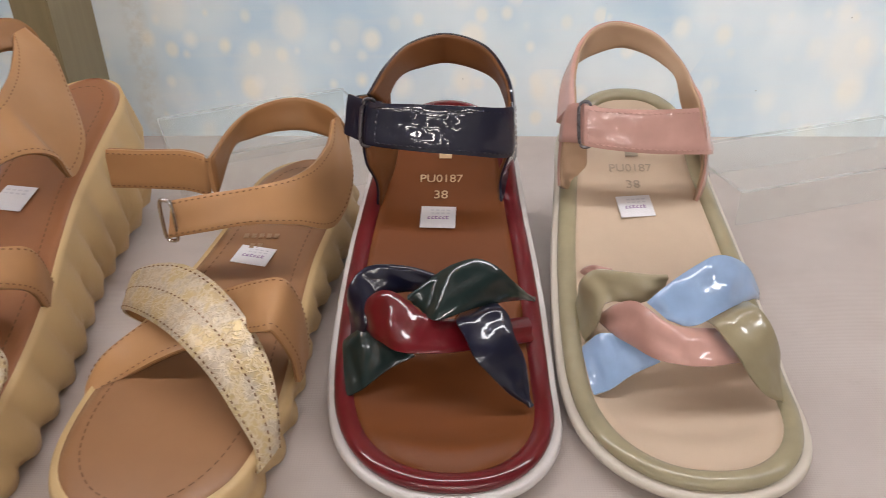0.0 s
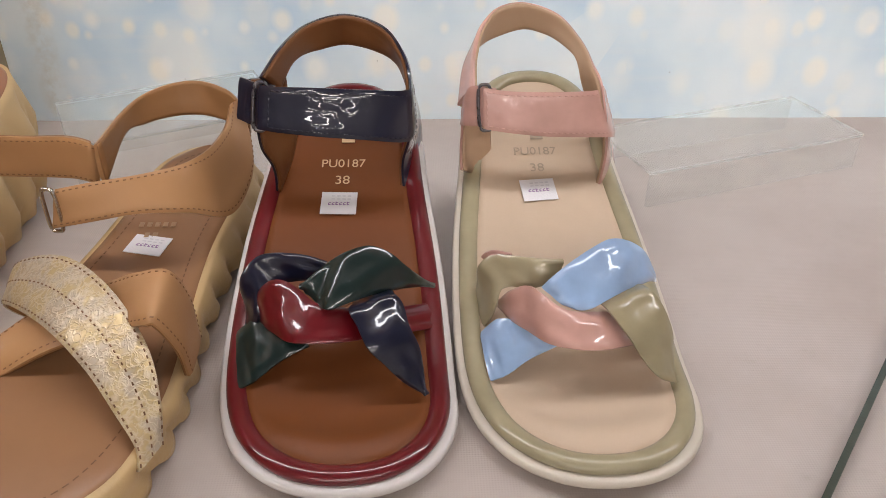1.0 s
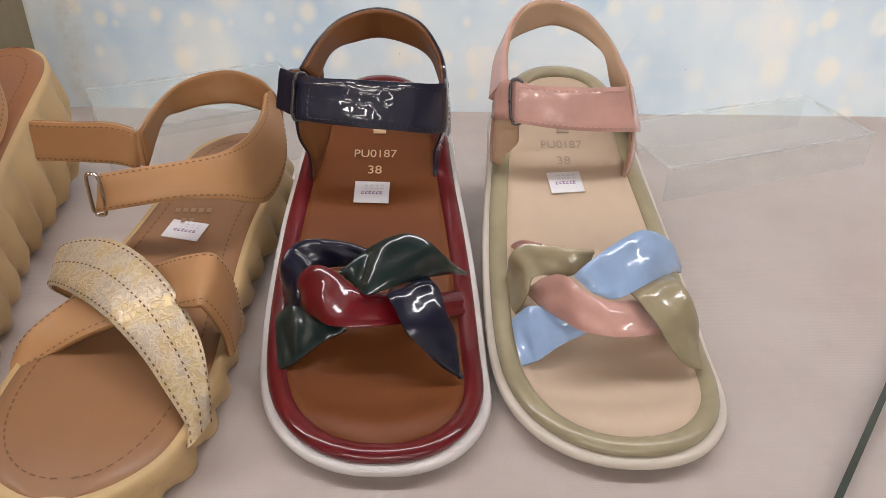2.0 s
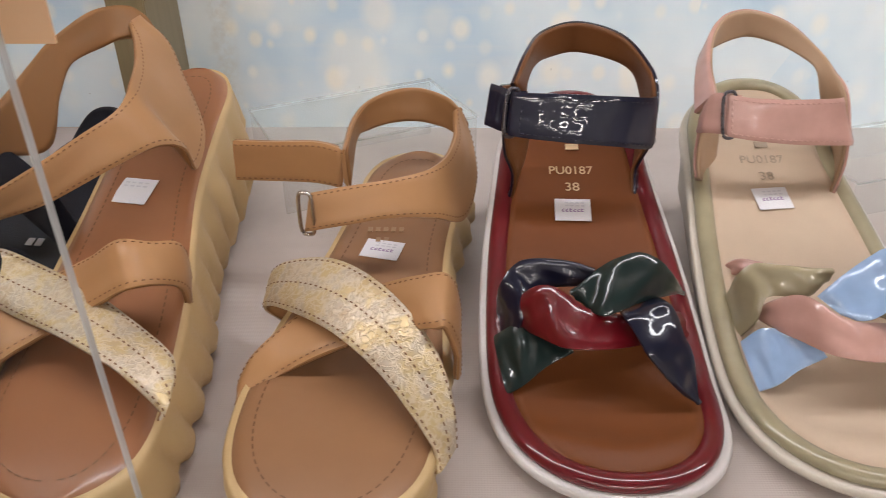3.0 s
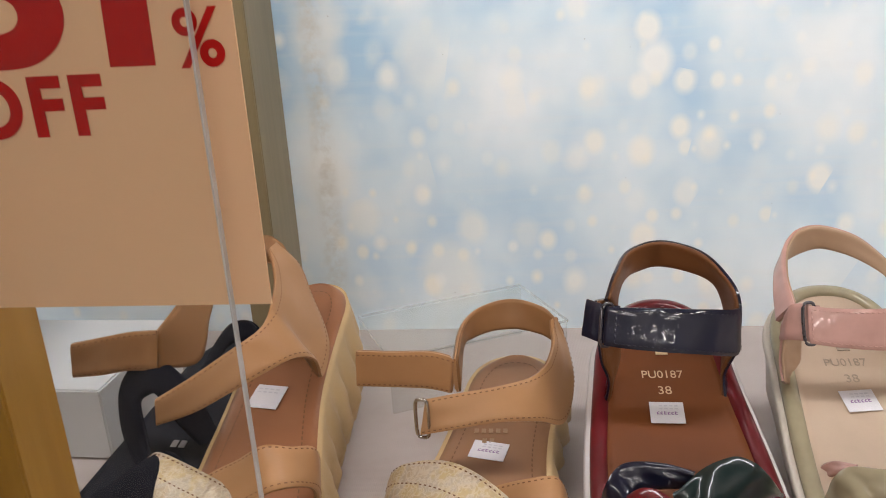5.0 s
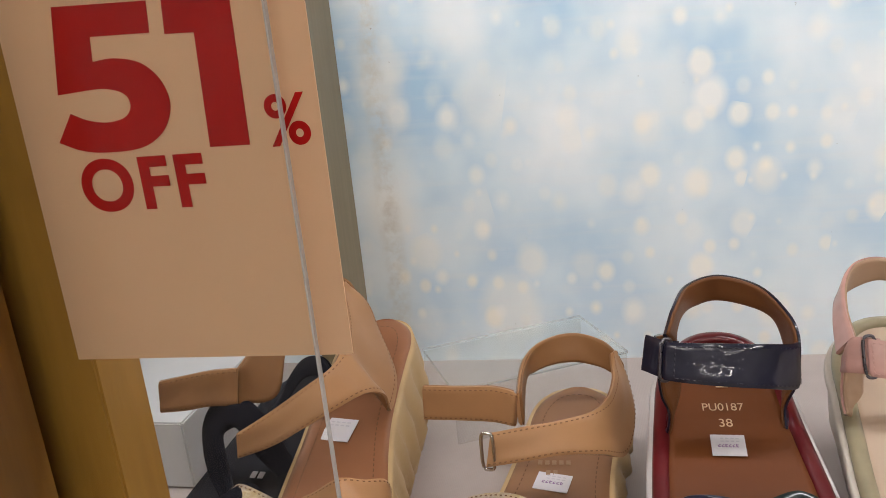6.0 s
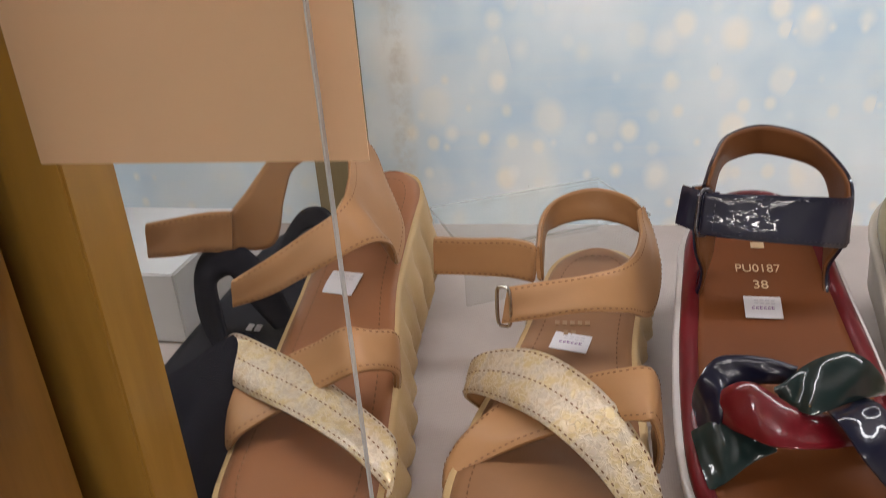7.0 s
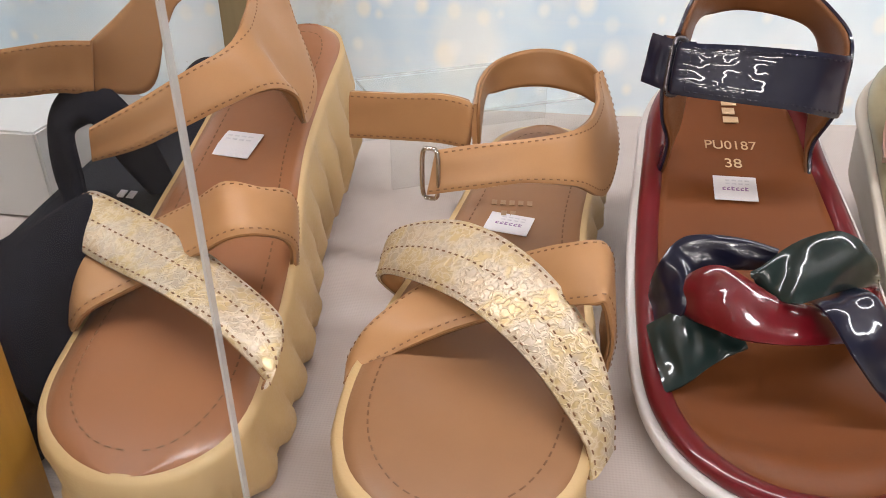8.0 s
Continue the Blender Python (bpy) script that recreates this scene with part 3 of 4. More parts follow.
def build_sign():
    y = GLASS_Y + 0.0045
    sign = thing("discount_sign", (-0.2326, y, 0.1992), "cream card discount sign with bold red lettering", "sign")
    bm = box((-0.0488, -0.0004, 0.0), (0.0488, 0.0004, 0.165))
    part("card", bm, M["card"], sign, smooth=False)
    front = -0.0008
    for name, outline in (("figure_five", [(-0.0292, 0.1145), (0.0011, 0.1136), (0.0004, 0.1046), (-0.0189, 0.1050), (-0.0197, 0.0978), (-0.0126, 0.0983), (-0.0044, 0.0963), (0.0010, 0.0909), (0.0027, 0.0834), (-0.0009, 0.0759), (-0.0090, 0.0711), (-0.0213, 0.0703), (-0.0297, 0.0714), (-0.0367, 0.0743), (-0.0307, 0.0829), (-0.0255, 0.0806), (-0.0190, 0.0795), (-0.0128, 0.0807), (-0.0102, 0.0840), (-0.0116, 0.0877), (-0.0175, 0.0896), (-0.0242, 0.0895), (-0.0335, 0.0888)]),
                          ("figure_one", [(0.0059, 0.1134), (0.0268, 0.1129), (0.0258, 0.0697), (0.0130, 0.0698), (0.0143, 0.1035), (0.0051, 0.1038)])):
        if name == "figure_five":
            turn = lambda a, b, n: [(p.x, p.y) for p in spline([(x, z, 0) for x, z in outline[a:b]], n)]
            outline = outline[:4] + turn(4, 14, 40) + turn(14, 22, 32) + outline[22:]
        bm = bmesh.new()
        face = bm.faces.new([bm.verts.new((x, front + 0.0003, z)) for x, z in outline])
        far = bmesh.ops.extrude_face_region(bm, geom=[face])["geom"]
        for v in far:
            if isinstance(v, bmesh.types.BMVert):
                v.co.y -= 0.00025
        part(name, bm, M["red_ink"], sign, smooth=False)
    writing(sign, "percent_mark", "%", 0.021, (0.0388, front, 0.0755), 90, M["red_ink"], bold=0.0004, squeeze=0.95)
    writing(sign, "off_word", "OFF", 0.0225, (-0.0115, front, 0.0590), 90, M["red_ink"], bold=0.0007, squeeze=0.99, spacing=1.14)


def acrylic_riser(name, centre, turn, wide, deep, high, label):
    """A clear folded stand: a top sheet and two side sheets."""
    root = thing(name, (*centre, 0.0006), label, "display stand", "clear stands")
    root.rotation_euler.z = radians(turn)
    t = 0.0024
    part("top_sheet", box((-wide / 2, -deep / 2, high - t), (wide / 2, deep / 2, high), 0.0006), M["acrylic"], root, smooth=False)
    bm = bmesh.new()
    e = 0.0007
    for lo, hi in (((-wide / 2, -deep / 2 - e), (wide / 2, -deep / 2)), ((-wide / 2, deep / 2), (wide / 2, deep / 2 + e)),
                   ((-wide / 2 - e, -deep / 2), (-wide / 2, deep / 2)), ((wide / 2, -deep / 2), (wide / 2 + e, deep / 2))):
        box((*lo, high - t + 0.0003), (*hi, high - 0.0003), 0, bm)
    part("polished_edge", bm, M["acrylic_edge"], root, "thin grey polished edge", False)
    part("front_sheet", box((-wide / 2, -deep / 2, 0), (wide / 2, -deep / 2 + t, high - t - 0.0002), 0.0005), M["acrylic"], root, smooth=False)
    part("back_sheet", box((-wide / 2, deep / 2 - t, 0), (wide / 2, deep / 2, high - t - 0.0002), 0.0005), M["acrylic"], root, smooth=False)
    for o in root.children:
        o.visible_shadow = False
    return root


def white_riser():
    root = thing("white_stand", (-0.452, 0.475, 0.0), "glossy white box-shaped display stand", "display stand")
    root.rotation_euler.z = radians(-2)
    part("body", box((-0.075, -0.05, 0), (0.072, 0.06, 0.0505), 0.0012), M["white_box"], root, smooth=False)


build_case()
build_lights()
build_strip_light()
build_glass()
build_sign()
white_riser()
acrylic_riser("clear_stand", (0.224, 0.537), 19, 0.172, 0.072, 0.026, "clear acrylic stand beside the olive sandal")
acrylic_riser("clear_stand", (-0.160, 0.5435), 26, 0.137, 0.080, 0.044, "clear acrylic stand behind the tan sandal")


# ---- sandals ----
def puffed(root, name, material, seed, e0, e1):
    """A soft flat band of patent leather with a low crown and folds."""
    strap(root, name, e0, e1, material, None, 0.0019, 0.0004, 0.0014, None, seed=seed, n=44)


def patent_ankle(root, name, ankle, lining, e0, e1):
    """A flat doubled strap: a tab behind, a metal ring and the strap folded over it, sewn round its border."""
    n = 60
    a, b = spline(e0, n), spline(e1, n)
    mid = [(p + q) / 2 for p, q in zip(a, b)]
    fold = next(i for i in range(n) if mid[i].x > mid[0].x + 0.0105)
    back = lambda pts, i: pts[i] + Vector((0, 0.0022, 0))
    strap(root, "strap_tab", [back(a, i) for i in range(0, fold + 7, 3)], [back(b, i) for i in range(0, fold + 7, 3)], ankle, lining, 0.0020, 0.0, 0.0004, None)
    inner = [k for k in range(fold, n + 1, 4)]
    first = lambda pts: [pts[fold] + Vector((-0.0006, 0.0016, 0))] + [pts[k] for k in inner]
    rows, normals = band(first(a), first(b), 44, 10, 0.0, 0.0005, e0[0][0] * 90)
    flat = strap(root, name, first(a), first(b), ankle, lining, 0.0018, 0.0, 0.0005, None, seed=e0[0][0] * 90, n=44)
    bm = bmesh.new()
    edge = lambda s, i: rows[i][0].lerp(rows[i][10], s) + normals[i] * 0.0002
    for s in (0.09, 0.91):
        dashes(bm, [edge(s, i) for i in range(6, 43)], [normals[i] for i in range(6, 43)], 0.0030, 0.0020)
    for i in (6, 42):
        dashes(bm, [edge(0.09 + 0.082 * k, i) for k in range(11)], [normals[i]] * 11, 0.0030, 0.0020)
    part("stitching", bm, ankle, flat)
    across = (a[fold] - b[fold])
    half, up, out = across.length / 2 + 0.0012, across.normalized(), normals[2]
    if out.y > 0:
        out = -out
    centre = mid[fold] + Vector((0.0006, 0.0012, 0))
    ring = []
    for k in range(28):
        c, s = math.cos(2 * math.pi * k / 28), math.sin(2 * math.pi * k / 28)
        ring.append(centre + up * half * math.copysign(abs(s) ** 0.5, s) + out * 0.0034 * math.copysign(abs(c) ** 0.6, c))
    part("ring_buckle", tube(ring, 0.0009, 8, True), M["dark_metal"], root, "small dark metal ring")


def patent_heel(root, name, ankle, lining, e0, e1):
    strap(root, name, e0, e1, ankle, lining, 0.0022, 0.0, 0.0006, None, n=60)


def patent_tab(root, name, ankle, lining, e0, e1):
    strap(root, name, e0, e1, ankle, lining, 0.0020, 0.0, 0.0006, None)


def tan_band(root, name, kind, e0, e1):
    if kind == "gold":
        strap(root, name, e0, e1, M["gold"], M["tan_lining"], 0.0018, 0.0007, 0.0006, M["pale_thread"], (0.07, 0.5, 0.93), "crinkled gilt band with three seams", n=48)
    elif kind == "flap":
        strap(root, name, e0, e1, M["tan"], M["tan_lining"], 0.0024, 0.0, 0.0005, M["thread"], (0.08, 0.92), "open strap end")
    else:
        strap(root, name, e0, e1, M["tan"], M["tan_lining"], 0.0020, 0.0004, 0.0008, M["thread"], (0.08, 0.92), n=56)


def knot_one(root, knot_a, knot_b, knot_c):
    puffed(root, "front_band", knot_a, 1.3,
        [(-0.0440, 0.1070, 0.0260), (-0.0450, 0.1010, 0.0380), (-0.0430, 0.0970, 0.0500), (-0.0370, 0.1010, 0.0570), (-0.0300, 0.1010, 0.0600), (-0.0150, 0.0980, 0.0610), (-0.0020, 0.0930, 0.0600)],
        [(-0.0430, 0.0880, 0.0220), (-0.0350, 0.0830, 0.0360), (-0.0330, 0.0890, 0.0450), (-0.0290, 0.0940, 0.0470), (-0.0190, 0.0960, 0.0480), (-0.0080, 0.0940, 0.0500), (-0.0030, 0.0920, 0.0510)])
    puffed(root, "front_band", knot_a, 2.7,
        [(0.0250, 0.0950, 0.0460), (0.0270, 0.0810, 0.0530), (0.0310, 0.0760, 0.0510), (0.0340, 0.0680, 0.0450), (0.0380, 0.0640, 0.0370), (0.0400, 0.0600, 0.0280), (0.0410, 0.0530, 0.0180)],
        [(0.0080, 0.0830, 0.0460), (0.0080, 0.0700, 0.0520), (0.0120, 0.0630, 0.0490), (0.0170, 0.0550, 0.0430), (0.0240, 0.0540, 0.0340), (0.0320, 0.0530, 0.0250), (0.0400, 0.0540, 0.0170)])
    puffed(root, "front_band", knot_b, 5.1,
        [(-0.0460, 0.0890, 0.0260), (-0.0370, 0.0860, 0.0350), (-0.0270, 0.0860, 0.0360), (-0.0140, 0.0800, 0.0330)],
        [(-0.0410, 0.0600, 0.0170), (-0.0320, 0.0630, 0.0210), (-0.0220, 0.0690, 0.0260), (-0.0110, 0.0740, 0.0290)])
    puffed(root, "front_band", knot_c, 3.9,
        [(-0.0390, 0.0920, 0.0360), (-0.0350, 0.0920, 0.0460), (-0.0280, 0.0890, 0.0540), (-0.0210, 0.0860, 0.0560), (-0.0140, 0.0820, 0.0540), (-0.0060, 0.0750, 0.0520), (0.0050, 0.0770, 0.0480), (0.0210, 0.0840, 0.0420), (0.0430, 0.1040, 0.0300)],
        [(-0.0360, 0.0940, 0.0300), (-0.0320, 0.0810, 0.0350), (-0.0260, 0.0720, 0.0380), (-0.0190, 0.0630, 0.0410), (-0.0090, 0.0600, 0.0420), (0.0040, 0.0630, 0.0400), (0.0190, 0.0710, 0.0360), (0.0450, 0.0900, 0.0260)])
    puffed(root, "front_band", knot_b, 6.4,
        [(-0.0140, 0.0810, 0.0560), (-0.0090, 0.0830, 0.0600), (0.0000, 0.0890, 0.0650), (0.0080, 0.0900, 0.0690), (0.0170, 0.0920, 0.0700), (0.0260, 0.0920, 0.0660), (0.0330, 0.0930, 0.0580), (0.0400, 0.1010, 0.0460), (0.0460, 0.1110, 0.0340)],
        [(-0.0100, 0.0820, 0.0510), (-0.0060, 0.0750, 0.0510), (-0.0010, 0.0690, 0.0530), (0.0070, 0.0710, 0.0540), (0.0190, 0.0800, 0.0520), (0.0320, 0.0920, 0.0460), (0.0450, 0.1110, 0.0340)])


def knot_two(root, knot_a, knot_b, knot_c):
    puffed(root, "front_band", knot_a, 1.3,
        [(-0.0411, 0.1139, 0.0260), (-0.0412, 0.1079, 0.0380), (-0.0414, 0.1019, 0.0500), (-0.0354, 0.1008, 0.0570), (-0.0245, 0.0945, 0.0600), (-0.0126, 0.0903, 0.0610), (-0.0036, 0.0901, 0.0600)],
        [(-0.0396, 0.0908, 0.0220), (-0.0357, 0.0858, 0.0360), (-0.0326, 0.0887, 0.0450), (-0.0276, 0.0896, 0.0470), (-0.0187, 0.0864, 0.0480), (-0.0117, 0.0863, 0.0500), (-0.0056, 0.0921, 0.0510)])
    puffed(root, "front_band", knot_a, 2.7,
        [(0.0305, 0.0944, 0.0460), (0.0322, 0.0793, 0.0530), (0.0360, 0.0733, 0.0510), (0.0399, 0.0682, 0.0450), (0.0429, 0.0661, 0.0370), (0.0438, 0.0631, 0.0280), (0.0436, 0.0541, 0.0180)],
        [(0.0112, 0.0788, 0.0460), (0.0109, 0.0668, 0.0520), (0.0148, 0.0617, 0.0490), (0.0207, 0.0556, 0.0430), (0.0266, 0.0535, 0.0340), (0.0346, 0.0513, 0.0250), (0.0437, 0.0551, 0.0170)])
    puffed(root, "front_band", knot_b, 5.1,
        [(-0.0408, 0.0839, 0.0260), (-0.0338, 0.0817, 0.0350), (-0.0239, 0.0785, 0.0360), (-0.0110, 0.0712, 0.0330)],
        [(-0.0382, 0.0608, 0.0170), (-0.0302, 0.0606, 0.0210), (-0.0202, 0.0644, 0.0260), (-0.0081, 0.0682, 0.0290)])
    puffed(root, "front_band", knot_c, 3.9,
        [(-0.0315, 0.0957, 0.0360), (-0.0277, 0.0886, 0.0460), (-0.0218, 0.0805, 0.0540), (-0.0170, 0.0714, 0.0560), (-0.0101, 0.0652, 0.0540), (-0.0032, 0.0641, 0.0520), (0.0079, 0.0688, 0.0480), (0.0201, 0.0766, 0.0420), (0.0385, 0.0952, 0.0300)],
        [(-0.0315, 0.0967, 0.0300), (-0.0288, 0.0816, 0.0350), (-0.0230, 0.0695, 0.0380), (-0.0153, 0.0563, 0.0410), (-0.0044, 0.0511, 0.0420), (0.0086, 0.0528, 0.0400), (0.0208, 0.0596, 0.0360), (0.0421, 0.0751, 0.0260)])
    puffed(root, "front_band", knot_b, 6.4,
        [(-0.0159, 0.0763, 0.0560), (-0.0119, 0.0773, 0.0600), (-0.0028, 0.0821, 0.0650), (0.0083, 0.0878, 0.0690), (0.0174, 0.0927, 0.0700), (0.0275, 0.0964, 0.0660), (0.0366, 0.0993, 0.0580), (0.0426, 0.1001, 0.0460), (0.0478, 0.1100, 0.0340)],
        [(-0.0071, 0.0692, 0.0510), (-0.0011, 0.0660, 0.0510), (0.0049, 0.0649, 0.0530), (0.0150, 0.0707, 0.0540), (0.0252, 0.0795, 0.0520), (0.0364, 0.0913, 0.0460), (0.0468, 0.1090, 0.0340)])
    puffed(root, "front_band", knot_c, 8.3,
        [(-0.0388, 0.1308, 0.0280), (-0.0368, 0.1288, 0.0380), (-0.0319, 0.1237, 0.0450), (-0.0241, 0.1165, 0.0470)],
        [(-0.0369, 0.1268, 0.0260), (-0.0349, 0.1238, 0.0340), (-0.0310, 0.1187, 0.0400), (-0.0241, 0.1155, 0.0420)])


def ankle_one(root, ankle, lining):
    patent_ankle(root, "ankle_strap", ankle, lining,
        [(-0.047, 0.164, 0.1185), (-0.035, 0.159, 0.117), (-0.011, 0.155, 0.1175), (0.015, 0.157, 0.1155), (0.033, 0.166, 0.1115), (0.037, 0.180, 0.110)],
        [(-0.050, 0.160, 0.099), (-0.037, 0.153, 0.097), (-0.013, 0.148, 0.096), (0.011, 0.150, 0.093), (0.033, 0.162, 0.086), (0.039, 0.180, 0.084)])
    patent_heel(root, "heel_strap", ankle, lining,
        [(0.0320, 0.170, 0.0535), (0.0315, 0.174, 0.068), (0.0355, 0.168, 0.088), (0.036, 0.170, 0.114), (0.032, 0.188, 0.124), (0.021, 0.208, 0.131), (0.0, 0.222, 0.133), (-0.020, 0.213, 0.130), (-0.031, 0.188, 0.126), (-0.038, 0.166, 0.119)],
        [(0.0415, 0.214, 0.058), (0.0415, 0.213, 0.068), (0.040, 0.208, 0.084), (0.036, 0.200, 0.100), (0.030, 0.203, 0.113), (0.018, 0.214, 0.116), (-0.001, 0.226, 0.116), (-0.016, 0.217, 0.115), (-0.027, 0.196, 0.116), (-0.033, 0.178, 0.107)])
    patent_tab(root, "side_tab", ankle, lining,
        [(-0.043, 0.166, 0.118), (-0.042, 0.164, 0.100), (-0.0405, 0.161, 0.084), (-0.036, 0.164, 0.070), (-0.0370, 0.168, 0.0545)],
        [(-0.030, 0.186, 0.112), (-0.030, 0.190, 0.098), (-0.027, 0.192, 0.085), (-0.030, 0.184, 0.070), (-0.0360, 0.186, 0.0575)])


def ankle_two(root, ankle, lining):
    patent_ankle(root, "ankle_strap", ankle, lining,
        [(-0.0438, 0.1780, 0.0971), (-0.0422, 0.1749, 0.1070), (-0.0361, 0.1718, 0.1100), (-0.0226, 0.1690, 0.1090), (-0.0004, 0.1685, 0.1083), (0.0229, 0.1736, 0.1071), (0.0328, 0.1894, 0.1040)],
        [(-0.0447, 0.1780, 0.0858), (-0.0429, 0.1709, 0.0890), (-0.0353, 0.1658, 0.0905), (-0.0214, 0.1625, 0.0894), (0.0016, 0.1620, 0.0871), (0.0316, 0.1684, 0.0837), (0.0419, 0.1892, 0.0749)])
    patent_heel(root, "heel_strap", ankle, lining,
        [(0.0306, 0.1694, 0.0493), (0.0327, 0.1694, 0.0778), (0.0283, 0.1764, 0.1075), (0.0254, 0.1915, 0.1149), (0.0223, 0.2116, 0.1208), (0.0131, 0.2318, 0.1285), (-0.0045, 0.2421, 0.1325), (-0.0208, 0.2375, 0.1311), (-0.0315, 0.2227, 0.1254), (-0.0370, 0.2029, 0.1166), (-0.0390, 0.1799, 0.1078)],
        [(0.0498, 0.2040, 0.0355), (0.0447, 0.2041, 0.0628), (0.0260, 0.1945, 0.0973), (0.0204, 0.1966, 0.1106), (0.0173, 0.2137, 0.1140), (0.0097, 0.2338, 0.1162), (-0.0033, 0.2441, 0.1176), (-0.0199, 0.2395, 0.1153), (-0.0345, 0.2247, 0.1135), (-0.0425, 0.2048, 0.1080), (-0.0465, 0.1840, 0.0960)])
    patent_tab(root, "side_tab", ankle, lining,
        [(-0.0442, 0.1800, 0.0930), (-0.0451, 0.1780, 0.0749), (-0.0454, 0.1700, 0.0657)],
        [(-0.0300, 0.1957, 0.0880), (-0.0277, 0.1976, 0.0618), (-0.0311, 0.1957, 0.0458)])


def knotted_sandal(at, turn, colours, label, text_ink, knot, ankle_straps, rise):
    """A flatform sandal with a puffed patent rim, knotted front bands and an ankle strap."""
    body, bed, lining, rim, knot_a, knot_b, knot_c, ankle = colours
    root = thing("sandal", (*at, 0), label, "sandal", "sandals on the shelf")
    root.rotation_euler.z = radians(turn)
    last = Last(
        0.242 + rise,
        [(0, 0.049), (0.04, 0.0515), (0.07, 0.0528), (0.104, 0.0520), (0.137, 0.0495), (0.171, 0.0455), (0.2, 0.0425), (0.242 + rise, 0.041)],
        [(0, 0.007), (0.04, 0.004), (0.07, 0.001), (0.12, -0.0005), (0.171, -0.001), (0.242 + rise, 0.001)],
        [(0, 0.0125), (0.055, 0.0145), (0.10, 0.0285), (0.16, 0.0515), (0.19, 0.0630), (0.215, 0.0745), (0.242 + rise, 0.0925 + 0.1 * rise)],
        [(0, 0.003), (0.03, 0.0), (0.06, 0.001), (0.242 + rise, 0.042)],
        0.056, 0.046)
    top, under = last.top, last.under
    ledge = lambda v: top(v) - 0.007 * max(0.0, (v - 0.19) / 0.052)

    def drawn_back(bm):
        """Shortens the toe end, which starts behind the origin."""
        for q in bm.verts:
            q.co.y += 0.0075 * max(0.0, 1 - q.co.y / 0.16)
        return bm
    part("sole", drawn_back(sole(last, [
        (0.008, lambda v, u: under(v)),
        (0.004, lambda v, u: under(v) + 0.0015),
        (0.0028, lambda v, u: (under(v) + top(v)) / 2 - 0.003),
        (0.0026, lambda v, u: ledge(v) - 0.0078),
        (0.0006, lambda v, u: ledge(v) - 0.0070),
        (0.0, lambda v, u: ledge(v) - 0.0055),
        (0.0005, lambda v, u: ledge(v) - 0.0036),
        (0.0014, lambda v, u: ledge(v) - 0.0030),
        (0.0050, lambda v, u: ledge(v) - 0.0030),
    ])), body, root)
    loop = last.loop(0.0082, 70)
    path = [Vector((u, v, top(v) - 0.0012)) for u, v in loop]
    part("puffed_rim", drawn_back(tube(path, 0.0049, 14, True, 0.72)), rim, root, "puffed glossy patent rim")

    def dish(v, s):
        e = abs(2 * s - 1)
        ridge = 0.0030 * math.exp(-((v - 0.024 - 0.012 * e ** 2) / 0.008) ** 2) * (1 - e ** 6)
        return top(v) + 0.0012 * e ** 4 - 0.0004 + ridge
    part("footbed", drawn_back(footbed(last, 0.0108, dish, 0.004)), bed, root)
    ankle_straps(root, ankle, lining)
    knot(root, knot_a, knot_b, knot_c)
    slope = lambda v: math.degrees(math.atan2(top(v + 0.01) - top(v - 0.01), 0.02))
    sticker(root, (-0.003, 0.1605 + rise * 0.6, top(0.1605 + rise * 0.6) + 0.0006), slope(0.1605), -2 + 800 * rise, 0.0185, 0.0145)
    writing(root, "size_print", "38", 0.0082, (-0.002, 0.1755 + rise * 0.6, top(0.1755 + rise * 0.6) + 0.0005), slope(0.1755), text_ink)
    writing(root, "code_print", "PU0187", 0.0078, (-0.002, 0.1865 + rise * 0.6, top(0.1865 + rise * 0.6) + 0.0005), slope(0.1865), text_ink, squeeze=0.95)
    bm = bmesh.new()
    for k in range(4):
        box((-0.0035, 0.2005 + 0.0052 * k, 0), (0.0035 - 0.0012 * (k % 2), 0.2040 + 0.0052 * k, 0.0004), 0.0, bm)
    for v in bm.verts:
        v.co.z += top(v.co.y) + 0.0004
    part("maker_mark", bm, text_ink, root, "worn gilt stamped bars", False)
    return root


knotted_sandal((-0.031, 0.232), 0, (M["white_sole"], M["brown_bed"], M["brown_lining"], M["red_rim"], M["navy"], M["green"], M["red"], M["navy_strap"]),
               "red, navy and green patent sandal with brown footbed", M["foil_text"], knot_one, ankle_one, 0.0)
knotted_sandal((0.0775, 0.235), 1.2, (M["cream_sole"], M["beige_bed"], M["beige_lining"], M["olive_rim"], M["olive"], M["blue"], M["pink"], M["pink_strap"]),
               "olive, pink and light blue patent sandal, beige footbed", M["grey_text"], knot_two, ankle_two, 0.010)


